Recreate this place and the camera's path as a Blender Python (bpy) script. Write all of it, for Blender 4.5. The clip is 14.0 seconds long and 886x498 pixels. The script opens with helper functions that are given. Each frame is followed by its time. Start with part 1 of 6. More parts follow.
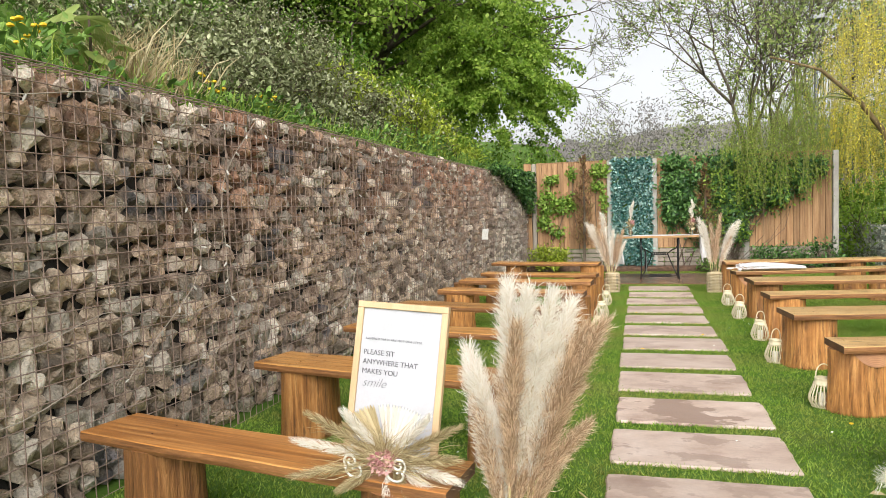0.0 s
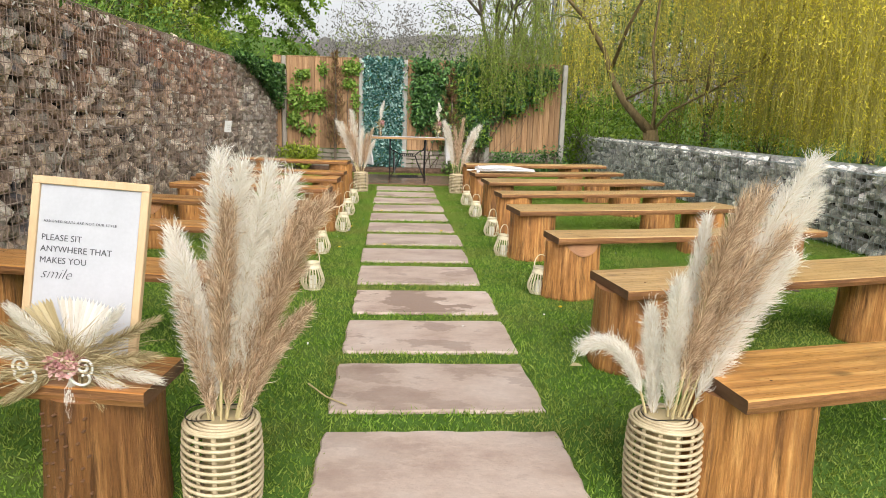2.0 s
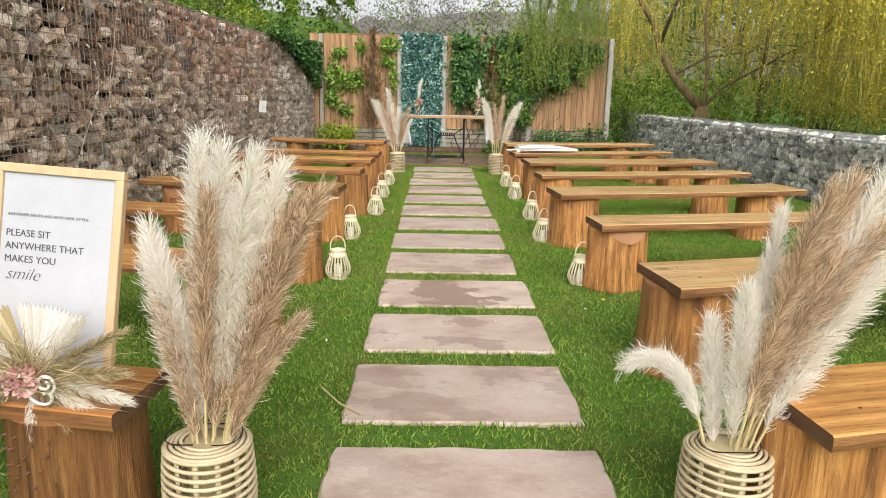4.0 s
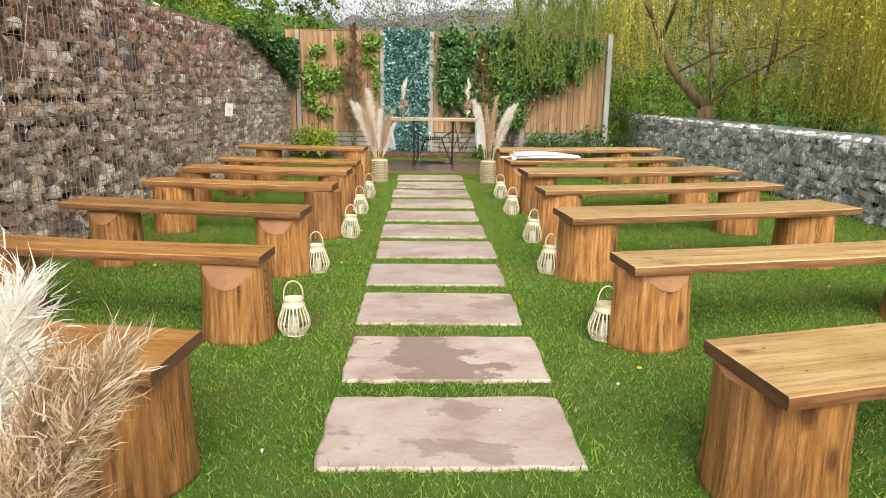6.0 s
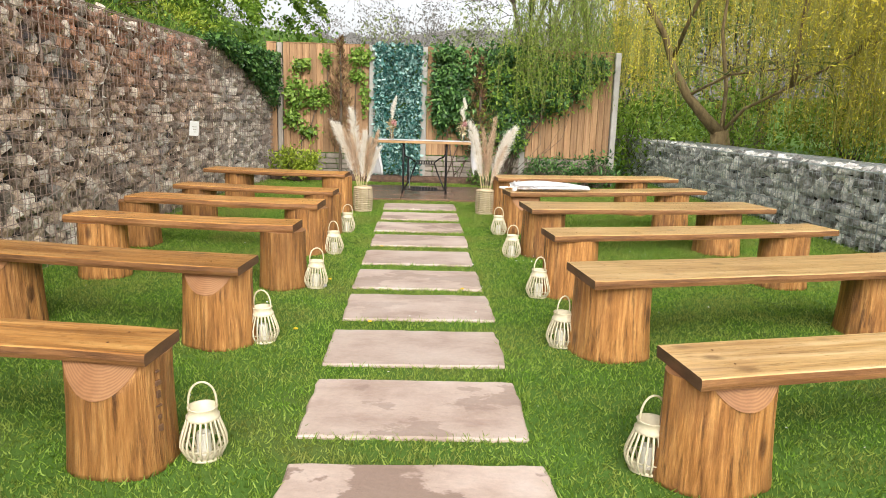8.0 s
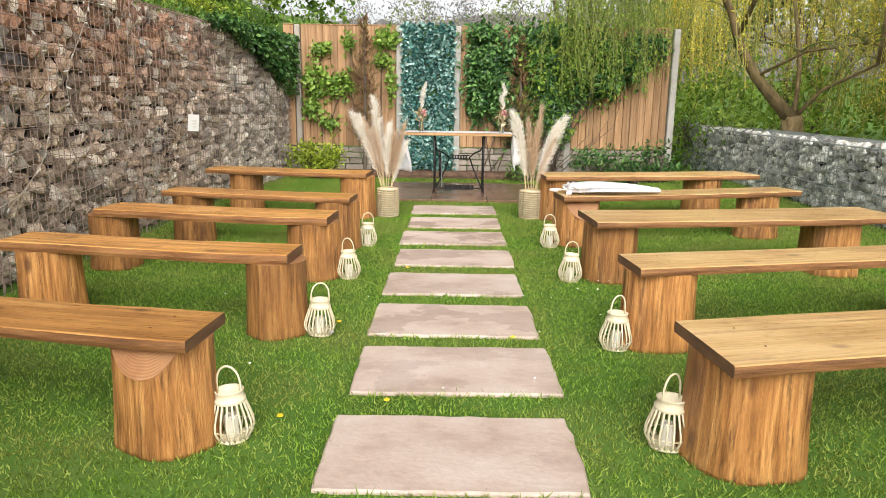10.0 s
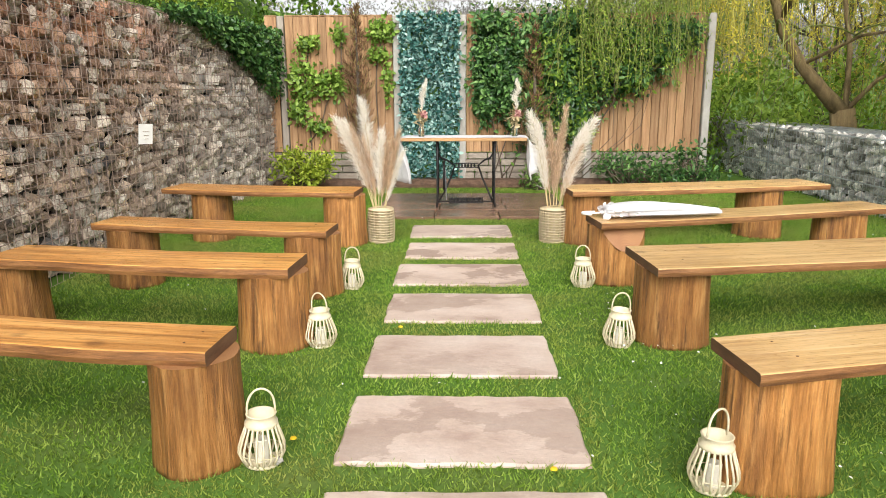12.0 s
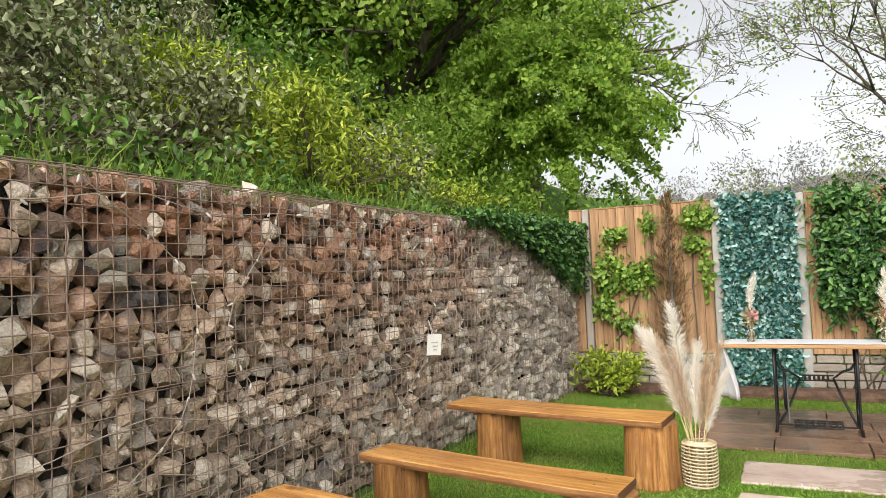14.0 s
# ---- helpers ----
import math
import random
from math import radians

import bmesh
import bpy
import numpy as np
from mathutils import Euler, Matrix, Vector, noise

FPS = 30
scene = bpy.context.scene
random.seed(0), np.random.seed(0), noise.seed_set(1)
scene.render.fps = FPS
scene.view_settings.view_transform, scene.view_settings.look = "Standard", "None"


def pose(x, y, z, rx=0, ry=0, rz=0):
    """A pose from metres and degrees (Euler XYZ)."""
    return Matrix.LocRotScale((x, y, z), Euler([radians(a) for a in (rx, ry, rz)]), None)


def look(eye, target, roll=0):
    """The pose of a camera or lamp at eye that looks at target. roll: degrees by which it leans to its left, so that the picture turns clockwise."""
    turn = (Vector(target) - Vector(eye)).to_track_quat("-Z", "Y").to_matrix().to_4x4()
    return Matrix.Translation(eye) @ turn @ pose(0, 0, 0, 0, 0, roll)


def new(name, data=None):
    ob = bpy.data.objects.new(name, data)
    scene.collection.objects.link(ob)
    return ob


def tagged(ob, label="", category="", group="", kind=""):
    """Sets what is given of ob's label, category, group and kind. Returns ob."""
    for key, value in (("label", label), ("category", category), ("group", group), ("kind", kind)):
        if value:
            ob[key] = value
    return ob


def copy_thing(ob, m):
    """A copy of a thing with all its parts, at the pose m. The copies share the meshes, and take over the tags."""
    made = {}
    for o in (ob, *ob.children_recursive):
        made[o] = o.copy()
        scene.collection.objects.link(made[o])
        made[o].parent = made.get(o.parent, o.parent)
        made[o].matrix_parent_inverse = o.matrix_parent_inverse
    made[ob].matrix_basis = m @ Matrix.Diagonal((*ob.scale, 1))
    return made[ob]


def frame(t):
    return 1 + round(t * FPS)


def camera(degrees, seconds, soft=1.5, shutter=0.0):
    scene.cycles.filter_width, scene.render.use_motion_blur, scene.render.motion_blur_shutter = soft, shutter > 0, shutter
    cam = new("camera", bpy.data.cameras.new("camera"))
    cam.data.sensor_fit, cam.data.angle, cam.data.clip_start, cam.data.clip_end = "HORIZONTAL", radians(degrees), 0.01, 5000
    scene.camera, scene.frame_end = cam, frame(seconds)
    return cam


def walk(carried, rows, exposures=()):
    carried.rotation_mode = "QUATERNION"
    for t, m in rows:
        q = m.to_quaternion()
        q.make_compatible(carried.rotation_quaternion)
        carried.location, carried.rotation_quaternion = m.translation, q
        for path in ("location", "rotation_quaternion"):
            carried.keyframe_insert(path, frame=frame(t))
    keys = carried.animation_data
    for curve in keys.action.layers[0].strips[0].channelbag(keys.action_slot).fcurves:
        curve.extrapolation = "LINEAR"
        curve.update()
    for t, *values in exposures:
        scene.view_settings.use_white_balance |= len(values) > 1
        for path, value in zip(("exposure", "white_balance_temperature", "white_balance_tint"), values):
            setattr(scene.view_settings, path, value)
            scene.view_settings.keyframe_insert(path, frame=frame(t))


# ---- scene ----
cam = camera(64.8, 14.0, soft=0.7)
PATH = [
    (0, (-0.286, 0.602, 1.304), (-0.827, 2.524, 1.199), -1.7),
    (0.5, (-0.22, 0.791, 1.229), (-0.42, 2.761, 0.945), 0.4),
    (1, (-0.199, 0.811, 1.208), (-0.121, 2.782, 0.882), 1.4),
    (1.5, (-0.204, 0.81, 1.204), (-0.055, 2.771, 0.842), 1.9),
    (2, (-0.207, 0.798, 1.204), (-0.059, 2.756, 0.825), 1.7),
    (2.5, (-0.207, 0.804, 1.207), (-0.074, 2.761, 0.814), 1.5),
    (3, (-0.186, 0.834, 1.204), (-0.118, 2.793, 0.806), 1.1),
    (5.5, (-0.073, 1.866, 1.177), (-0.058, 3.802, 0.676), 1.1),
    (6, (-0.093, 2.13, 1.209), (-0.036, 4.08, 0.768), 0.8),
    (6.5, (-0.059, 2.428, 1.235), (0.008, 4.395, 0.876), 1.4),
    (7, (-0.03, 2.674, 1.23), (0.038, 4.642, 0.878), 1.7),
    (9.5, (0.013, 4.1, 1.219), (0.072, 6.046, 0.761), 1.3),
    (10, (-0.021, 4.416, 1.228), (-0.045, 6.37, 0.801), 0.8),
    (10.5, (-0.05, 4.77, 1.246), (-0.077, 6.722, 0.812), 0.2),
    (11, (-0.065, 5.065, 1.23), (-0.099, 7.015, 0.791), -0.6),
    (11.5, (-0.029, 5.376, 1.264), (-0.074, 7.326, 0.821), -0.2),
    (12, (-0.015, 5.683, 1.265), (-0.062, 7.634, 0.826), -0.3),
    (12.5, (0.032, 5.974, 1.272), (-0.019, 7.929, 0.852), -0.1),
    (13, (0.078, 6.24, 1.329), (-0.147, 8.217, 1.131), 1.9),
    (13.5, (-0.003, 6.444, 1.392), (-0.526, 8.373, 1.32), -0.5),
    (14, (-0.044, 6.606, 1.457), (-0.942, 8.391, 1.542), -2.3),
]
walk(cam, [(t, look(eye, target, roll)) for t, eye, target, roll in PATH], [(0.0, 1.38), (1.5, 1.21), (3.0, 1.21), (5.5, 1.32), (7.0, 1.43), (10.5, 1.5), (12.5, 1.52), (14.0, 1.42)])

# ---- world, sun ----
world = bpy.data.worlds.new("overcast_sky")
scene.world = world
world.use_nodes = True
wn, wl = world.node_tree.nodes, world.node_tree.links
sky = wn.new("ShaderNodeTexSky")
sky.sky_type, sky.sun_disc = "NISHITA", False
sky.sun_elevation, sky.sun_rotation = radians(36), radians(200)
sky.dust_density, sky.air_density, sky.ozone_density = 3.0, 1.0, 1.0
hsv = wn.new("ShaderNodeHueSaturation")
hsv.inputs["Saturation"].default_value = 0.12
wl.new(sky.outputs[0], hsv.inputs["Color"])
wl.new(hsv.outputs[0], wn["Background"].inputs["Color"])
wn["Background"].inputs["Strength"].default_value = 0.076
sun = new("sun", bpy.data.lights.new("sun", "SUN"))
sun.data.energy, sun.data.angle, sun.data.color = 1.5, radians(50), (1.0, 0.96, 0.9)
sun.matrix_basis = look((4.2, -9, 10), (0, 4, 0))
scene.view_settings.exposure = 1.35

rng = np.random.default_rng(7)


# ---- materials ----
def ramp(nt, fac, cols):
    r = nt.nodes.new("ShaderNodeValToRGB")
    e = r.color_ramp.elements
    while len(e) < len(cols):
        e.new(0.5)
    for n, c in enumerate(cols):
        e[n].position = 0.25 + 0.5 * n / max(1, len(cols) - 1)
        e[n].color = (*c, 1)
    nt.links.new(fac, r.inputs[0])
    return r.outputs[0]


def maths(nt, op, a, b=None):
    n = nt.nodes.new("ShaderNodeMath")
    n.operation = op
    for k, v in enumerate((a, b)):
        if v is None:
            continue
        if isinstance(v, (int, float)):
            n.inputs[k].default_value = v
        else:
            nt.links.new(v, n.inputs[k])
    return n.outputs[0]


def noise_tex(nt, vec, scale, detail=5, rough=0.6):
    n = nt.nodes.new("ShaderNodeTexNoise")
    n.inputs["Scale"].default_value, n.inputs["Detail"].default_value, n.inputs["Roughness"].default_value = scale, detail, rough
    nt.links.new(vec, n.inputs["Vector"])
    return n.outputs["Fac"]


def times(nt, colour, value):
    m = nt.nodes.new("ShaderNodeVectorMath")
    m.operation = "SCALE"
    nt.links.new(colour, m.inputs[0])
    nt.links.new(value, m.inputs["Scale"])
    return m.outputs[0]


def mixed(nt, fac, a, b):
    m = nt.nodes.new("ShaderNodeMix")
    m.data_type = "RGBA"
    nt.links.new(fac, m.inputs["Factor"])
    for k, v in (("A", a), ("B", b)):
        socket = [i for i in m.inputs if i.name == k and i.type == "RGBA"][0]
        if isinstance(v, tuple):
            socket.default_value = (*v, 1)
        else:
            nt.links.new(v, socket)
    return [o for o in m.outputs if o.type == "RGBA"][0]


def surface(name, cols, rough=0.7, scale=6.0, fine=50.0, vary=0.35, bump=0.3, deep=0.01, stretch=(1, 1, 1), spread=0.0, island=False, metal=0.0, spec=0.4, thin=0.0, where="Object", extra=None, detail=5):
    """A two-scale procedural surface: cols over coarse noise, fine grain, relief, and a spread of tone from piece to piece."""
    m = bpy.data.materials.new(name)
    m.use_nodes = True
    nt = m.node_tree
    b = nt.nodes["Principled BSDF"]
    if where == "Position":
        vec = nt.nodes.new("ShaderNodeNewGeometry").outputs["Position"]
    else:
        vec = nt.nodes.new("ShaderNodeTexCoord").outputs["Object"]
    chance = None
    if spread:
        chance = nt.nodes.new("ShaderNodeNewGeometry").outputs["Random Per Island"] if island else nt.nodes.new("ShaderNodeObjectInfo").outputs["Random"]
        shift = nt.nodes.new("ShaderNodeVectorMath")
        shift.operation = "ADD"
        nt.links.new(vec, shift.inputs[0])
        nt.links.new(maths(nt, "MULTIPLY", chance, 37.0), shift.inputs[1])
        vec = shift.outputs[0]
    mp = nt.nodes.new("ShaderNodeMapping")
    mp.inputs["Scale"].default_value = stretch
    nt.links.new(vec, mp.inputs[0])
    coarse, grain = noise_tex(nt, mp.outputs[0], scale, detail), noise_tex(nt, mp.outputs[0], fine, 4)
    if spread and island and bump == 0:
        colour = ramp(nt, maths(nt, "ADD", 0.25, maths(nt, "MULTIPLY", chance, 0.5)), cols)
    else:
        colour = ramp(nt, coarse, cols)
    if extra:
        colour = extra(nt, colour, mp.outputs[0], chance)
    value = maths(nt, "ADD", 1 - vary / 2, maths(nt, "MULTIPLY", grain, vary))
    if spread:
        value = maths(nt, "MULTIPLY", value, maths(nt, "ADD", 1 - spread, maths(nt, "MULTIPLY", chance, 2 * spread)))
    colour = times(nt, colour, value)
    nt.links.new(colour, b.inputs["Base Color"])
    b.inputs["Metallic"].default_value, b.inputs["Specular IOR Level"].default_value = metal, spec
    nt.links.new(maths(nt, "ADD", rough - 0.1, maths(nt, "MULTIPLY", grain, 0.2)), b.inputs["Roughness"])
    if bump:
        bp = nt.nodes.new("ShaderNodeBump")
        bp.inputs["Strength"].default_value, bp.inputs["Distance"].default_value = bump, deep
        nt.links.new(maths(nt, "ADD", coarse, maths(nt, "MULTIPLY", grain, 0.5)), bp.inputs["Height"])
        nt.links.new(bp.outputs[0], b.inputs["Normal"])
    if thin:
        tr = nt.nodes.new("ShaderNodeBsdfTranslucent")
        nt.links.new(colour, tr.inputs[0])
        mx = nt.nodes.new("ShaderNodeMixShader")
        mx.inputs[0].default_value = thin
        nt.links.new(b.outputs[0], mx.inputs[1])
        nt.links.new(tr.outputs[0], mx.inputs[2])
        nt.links.new(mx.outputs[0], nt.nodes["Material Output"].inputs[0])
    return m


def leaf_mat(name, cols, thin=0.3, rough=0.5, spread=0.25):
    return surface(name, cols, rough, 3, 40, 0.2, 0, 0, spread=spread, island=True, thin=thin, spec=0.35)


def wet_patches(nt, colour, vec, chance):
    """Damp darker patches with sharp uneven rims, as on riven sandstone after rain."""
    big = noise_tex(nt, vec, 2.3, 6, 0.62)
    r = nt.nodes.new("ShaderNodeValToRGB")
    r.color_ramp.elements[0].position, r.color_ramp.elements[1].position = 0.53, 0.555
    nt.links.new(big, r.inputs[0])
    some = maths(nt, "MULTIPLY", r.outputs[0], maths(nt, "ADD", 0.10, maths(nt, "MULTIPLY", chance, 0.85)))
    return mixed(nt, some, colour, (0.27, 0.185, 0.145))


def stone_tones(pale, red):
    def extra(nt, colour, vec, chance):
        g = nt.nodes.new("ShaderNodeNewGeometry")
        f = noise_tex(nt, g.outputs["Position"], 0.55, 4)
        r = nt.nodes.new("ShaderNodeValToRGB")
        r.color_ramp.elements[0].position, r.color_ramp.elements[1].position = 0.38, 0.58
        nt.links.new(f, r.inputs[0])
        sep = nt.nodes.new("ShaderNodeSeparateXYZ")
        nt.links.new(g.outputs["Position"], sep.inputs[0])
        upper = nt.nodes.new("ShaderNodeMapRange")
        upper.inputs["From Min"].default_value, upper.inputs["From Max"].default_value, upper.inputs["To Min"].default_value = 0.9, 1.75, 0.25
        nt.links.new(sep.outputs[2], upper.inputs[0])
        colour = mixed(nt, maths(nt, "MULTIPLY", maths(nt, "MULTIPLY", r.outputs[0], red), upper.outputs[0]), colour, pale)
        slate = nt.nodes.new("ShaderNodeValToRGB")
        slate.color_ramp.elements[0].position, slate.color_ramp.elements[1].position = 0.60, 0.66
        nt.links.new(noise_tex(nt, g.outputs["Position"], 1.9, 3), slate.inputs[0])
        colour = mixed(nt, maths(nt, "MULTIPLY", slate.outputs[0], 0.85), colour, (0.11, 0.115, 0.135))
        odd = nt.nodes.new("ShaderNodeValToRGB")
        odd.color_ramp.elements[0].position, odd.color_ramp.elements[1].position = 0.62, 0.8
        nt.links.new(maths(nt, "FRACT", maths(nt, "MULTIPLY", chance, 7.31)), odd.inputs[0])
        colour = mixed(nt, maths(nt, "MULTIPLY", odd.outputs[0], 0.7), colour, (0.76, 0.70, 0.61))
        newer = nt.nodes.new("ShaderNodeMapRange")
        newer.inputs["From Min"].default_value, newer.inputs["From Max"].default_value, newer.inputs["To Max"].default_value = 11.5, 14.0, 0.6
        nt.links.new(sep.outputs[1], newer.inputs[0])
        return mixed(nt, newer.outputs[0], colour, (0.52, 0.50, 0.465))
    return extra


def dark_streaks(amount, dark):
    def extra(nt, colour, vec, chance):
        f = noise_tex(nt, vec, 3.3, 7, 0.72)
        r = nt.nodes.new("ShaderNodeValToRGB")
        r.color_ramp.elements[0].position, r.color_ramp.elements[1].position = 0.53, 0.64
        nt.links.new(f, r.inputs[0])
        return mixed(nt, maths(nt, "MULTIPLY", r.outputs[0], amount), colour, dark)
    return extra


def log_marks(nt, colour, vec, chance):
    """Fine dark checks along the grain and scattered knots."""
    colour = dark_streaks(0.8, (0.055, 0.022, 0.01))(nt, colour, vec, chance)
    spot = nt.nodes.new("ShaderNodeTexVoronoi")
    spot.inputs["Scale"].default_value = 1.0
    mp = nt.nodes.new("ShaderNodeMapping")
    mp.inputs["Scale"].default_value = (0.75, 0.75, 6.0)
    nt.links.new(vec, mp.inputs[0])
    nt.links.new(mp.outputs[0], spot.inputs["Vector"])
    knot = nt.nodes.new("ShaderNodeMapRange")
    knot.inputs["From Min"].default_value, knot.inputs["From Max"].default_value = 0.2, 0.1
    nt.links.new(spot.outputs["Distance"], knot.inputs[0])
    colour = mixed(nt, maths(nt, "MULTIPLY", knot.outputs[0], 0.75), colour, (0.06, 0.024, 0.012))
    wide = nt.nodes.new("ShaderNodeMapping")
    wide.inputs["Scale"].default_value = (0.5, 0.5, 3.2)
    nt.links.new(vec, wide.inputs[0])
    blot = nt.nodes.new("ShaderNodeValToRGB")
    blot.color_ramp.elements[0].position, blot.color_ramp.elements[1].position = 0.48, 0.62
    nt.links.new(noise_tex(nt, wide.outputs[0], 1.6, 6), blot.inputs[0])
    return mixed(nt, maths(nt, "MULTIPLY", blot.outputs[0], 0.55), colour, (0.20, 0.085, 0.03))


def plank_marks(amount, dark):
    """Dark grain lines, broad water marks and a few knots in a sawn plank."""
    def extra(nt, colour, vec, chance):
        colour = dark_streaks(amount, dark)(nt, colour, vec, chance)
        mp = nt.nodes.new("ShaderNodeMapping")
        mp.inputs["Scale"].default_value = (5.0, 0.36, 0.36)
        nt.links.new(vec, mp.inputs[0])
        spot = nt.nodes.new("ShaderNodeTexVoronoi")
        spot.inputs["Scale"].default_value = 1.3
        nt.links.new(mp.outputs[0], spot.inputs["Vector"])
        knot = nt.nodes.new("ShaderNodeMapRange")
        knot.inputs["From Min"].default_value, knot.inputs["From Max"].default_value = 0.17, 0.06
        nt.links.new(spot.outputs["Distance"], knot.inputs[0])
        colour = mixed(nt, maths(nt, "MULTIPLY", knot.outputs[0], 0.7), colour, (dark[0] * 0.6, dark[1] * 0.6, dark[2] * 0.6))
        soak = nt.nodes.new("ShaderNodeValToRGB")
        soak.color_ramp.elements[0].position, soak.color_ramp.elements[1].position = 0.5, 0.62
        nt.links.new(noise_tex(nt, mp.outputs[0], 0.9, 5), soak.inputs[0])
        return mixed(nt, maths(nt, "MULTIPLY", soak.outputs[0], 0.3), colour, dark)
    return extra


def rings(nt, colour, vec, chance):
    w = nt.nodes.new("ShaderNodeTexWave")
    w.wave_type, w.rings_direction = "RINGS", "Z"
    w.inputs["Scale"].default_value, w.inputs["Distortion"].default_value, w.inputs["Detail"].default_value = 58, 2.2, 3
    nt.links.new(vec, w.inputs[0])
    return mixed(nt, maths(nt, "MULTIPLY", w.outputs["Fac"], 0.5), colour, (0.17, 0.065, 0.027))


def plain(name, col, rough=0.5, metal=0.0):
    return surface(name, [tuple(c * 0.88 for c in col), col], rough, 9, 90, 0.15, 0.08, 0.003, metal=metal)


M_LAWN = surface("lawn_soil", [(0.05, 0.10, 0.015), (0.09, 0.17, 0.03), (0.12, 0.15, 0.04)], 0.9, 1.2, 60, 0.7, 0.6, 0.02, spec=0.1)


def lawn_patches(nt, colour, vec, chance):
    """Yellower and duller patches through the lawn, a hand to a metre wide."""
    g = nt.nodes.new("ShaderNodeNewGeometry")
    f = noise_tex(nt, g.outputs["Position"], 1.7, 5, 0.65)
    r = nt.nodes.new("ShaderNodeValToRGB")
    r.color_ramp.elements[0].position, r.color_ramp.elements[1].position = 0.42, 0.66
    nt.links.new(f, r.inputs[0])
    return mixed(nt, maths(nt, "MULTIPLY", r.outputs[0], 0.75), colour, (0.32, 0.325, 0.085))


M_GRASS = surface("grass_blade", [(0.10, 0.215, 0.018), (0.185, 0.34, 0.032), (0.31, 0.41, 0.08)], 0.5, 3, 40, 0.2, 0, 0, spread=0.3, island=True, thin=0.4, spec=0.3, extra=lawn_patches)
M_BANK = surface("bank_earth", [(0.03, 0.05, 0.012), (0.06, 0.09, 0.02), (0.07, 0.055, 0.03)], 0.95, 1.5, 30, 0.7, 0.7, 0.05, spec=0.1)
M_SOIL = surface("bark_mulch", [(0.055, 0.03, 0.02), (0.12, 0.07, 0.045), (0.2, 0.12, 0.08)], 0.9, 18, 90, 0.6, 0.9, 0.03)
M_SLAB = surface("riven_sandstone", [(0.36, 0.25, 0.20), (0.54, 0.42, 0.355), (0.64, 0.535, 0.475)], 0.5, 3.6, 38, 0.35, 0.5, 0.014, stretch=(0.9, 1.25, 1), spread=0.09, extra=wet_patches, detail=9)
M_PATIO = surface("wet_sandstone", [(0.13, 0.075, 0.05), (0.20, 0.12, 0.082), (0.25, 0.165, 0.115)], 0.22, 3, 60, 0.3, 0.2, 0.008, spread=0.12, where="Position")
M_PLANK = surface("oiled_plank", [(0.23, 0.085, 0.02), (0.55, 0.255, 0.07), (0.80, 0.475, 0.17)], 0.3, 2.6, 24, 1.0, 0.4, 0.004, stretch=(0.5, 11, 11), spread=0.2, extra=plank_marks(0.45, (0.17, 0.058, 0.017)), detail=9)
M_PALE = surface("pale_oiled_plank", [(0.40, 0.20, 0.068), (0.66, 0.41, 0.175), (0.82, 0.59, 0.33)], 0.3, 2.6, 24, 0.85, 0.35, 0.004, stretch=(0.5, 11, 11), spread=0.16, extra=plank_marks(0.5, (0.25, 0.10, 0.032)), detail=9)
M_DARKP = surface("dark_oiled_plank", [(0.20, 0.074, 0.02), (0.43, 0.18, 0.048), (0.64, 0.33, 0.11)], 0.32, 3.6, 30, 0.8, 0.35, 0.004, stretch=(0.35, 13, 13), spread=0.12, extra=plank_marks(0.55, (0.12, 0.04, 0.014)), detail=8)
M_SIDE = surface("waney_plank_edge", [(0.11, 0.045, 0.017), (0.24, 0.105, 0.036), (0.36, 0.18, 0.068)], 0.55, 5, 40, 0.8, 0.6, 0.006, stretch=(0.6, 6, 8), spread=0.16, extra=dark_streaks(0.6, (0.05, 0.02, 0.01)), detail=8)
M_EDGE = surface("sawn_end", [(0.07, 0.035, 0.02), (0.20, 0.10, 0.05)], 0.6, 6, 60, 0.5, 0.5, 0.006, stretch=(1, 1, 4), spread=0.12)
M_LOG = surface("stripped_log", [(0.12, 0.045, 0.013), (0.40, 0.178, 0.052), (0.64, 0.35, 0.125)], 0.45, 5.0, 28, 0.75, 0.9, 0.014, stretch=(9, 9, 0.55), spread=0.26, extra=log_marks, detail=9)
M_LOGD = surface("dark_stripped_log", [(0.07, 0.028, 0.01), (0.21, 0.092, 0.03), (0.38, 0.19, 0.07)], 0.5, 6.0, 34, 1.1, 0.9, 0.014, stretch=(9, 9, 0.55), spread=0.1, extra=log_marks, detail=9)
M_RING = surface("log_end_grain", [(0.26, 0.115, 0.045), (0.42, 0.215, 0.09)], 0.55, 8, 50, 0.3, 0.3, 0.004, stretch=(1, 1.15, 0.1), extra=rings)
STONE_COLS = [(0.10, 0.074, 0.056), (0.54, 0.435, 0.33), (0.88, 0.79, 0.67)]
M_STONE = surface("gabion_stone", STONE_COLS, 0.5, 11, 70, 1.25, 1.0, 0.04, spread=0.6, where="Position", extra=stone_tones((0.40, 0.20, 0.125), 0.9), detail=8)
M_RUBBLE = surface("gabion_rubble", STONE_COLS, 0.5, 11, 70, 1.25, 1.0, 0.04, spread=0.6, island=True, where="Position", extra=stone_tones((0.40, 0.20, 0.125), 0.9), detail=8)
GREY_COLS = [(0.15, 0.145, 0.14), (0.60, 0.575, 0.545), (0.90, 0.88, 0.85)]
M_GREY = surface("gabion_grey_stone", GREY_COLS, 0.75, 11, 70, 1.2, 1.0, 0.04, spread=0.62, where="Position", detail=8)
M_GREYR = surface("gabion_grey_rubble", GREY_COLS, 0.75, 11, 70, 1.2, 1.0, 0.04, spread=0.62, island=True, where="Position", detail=8)
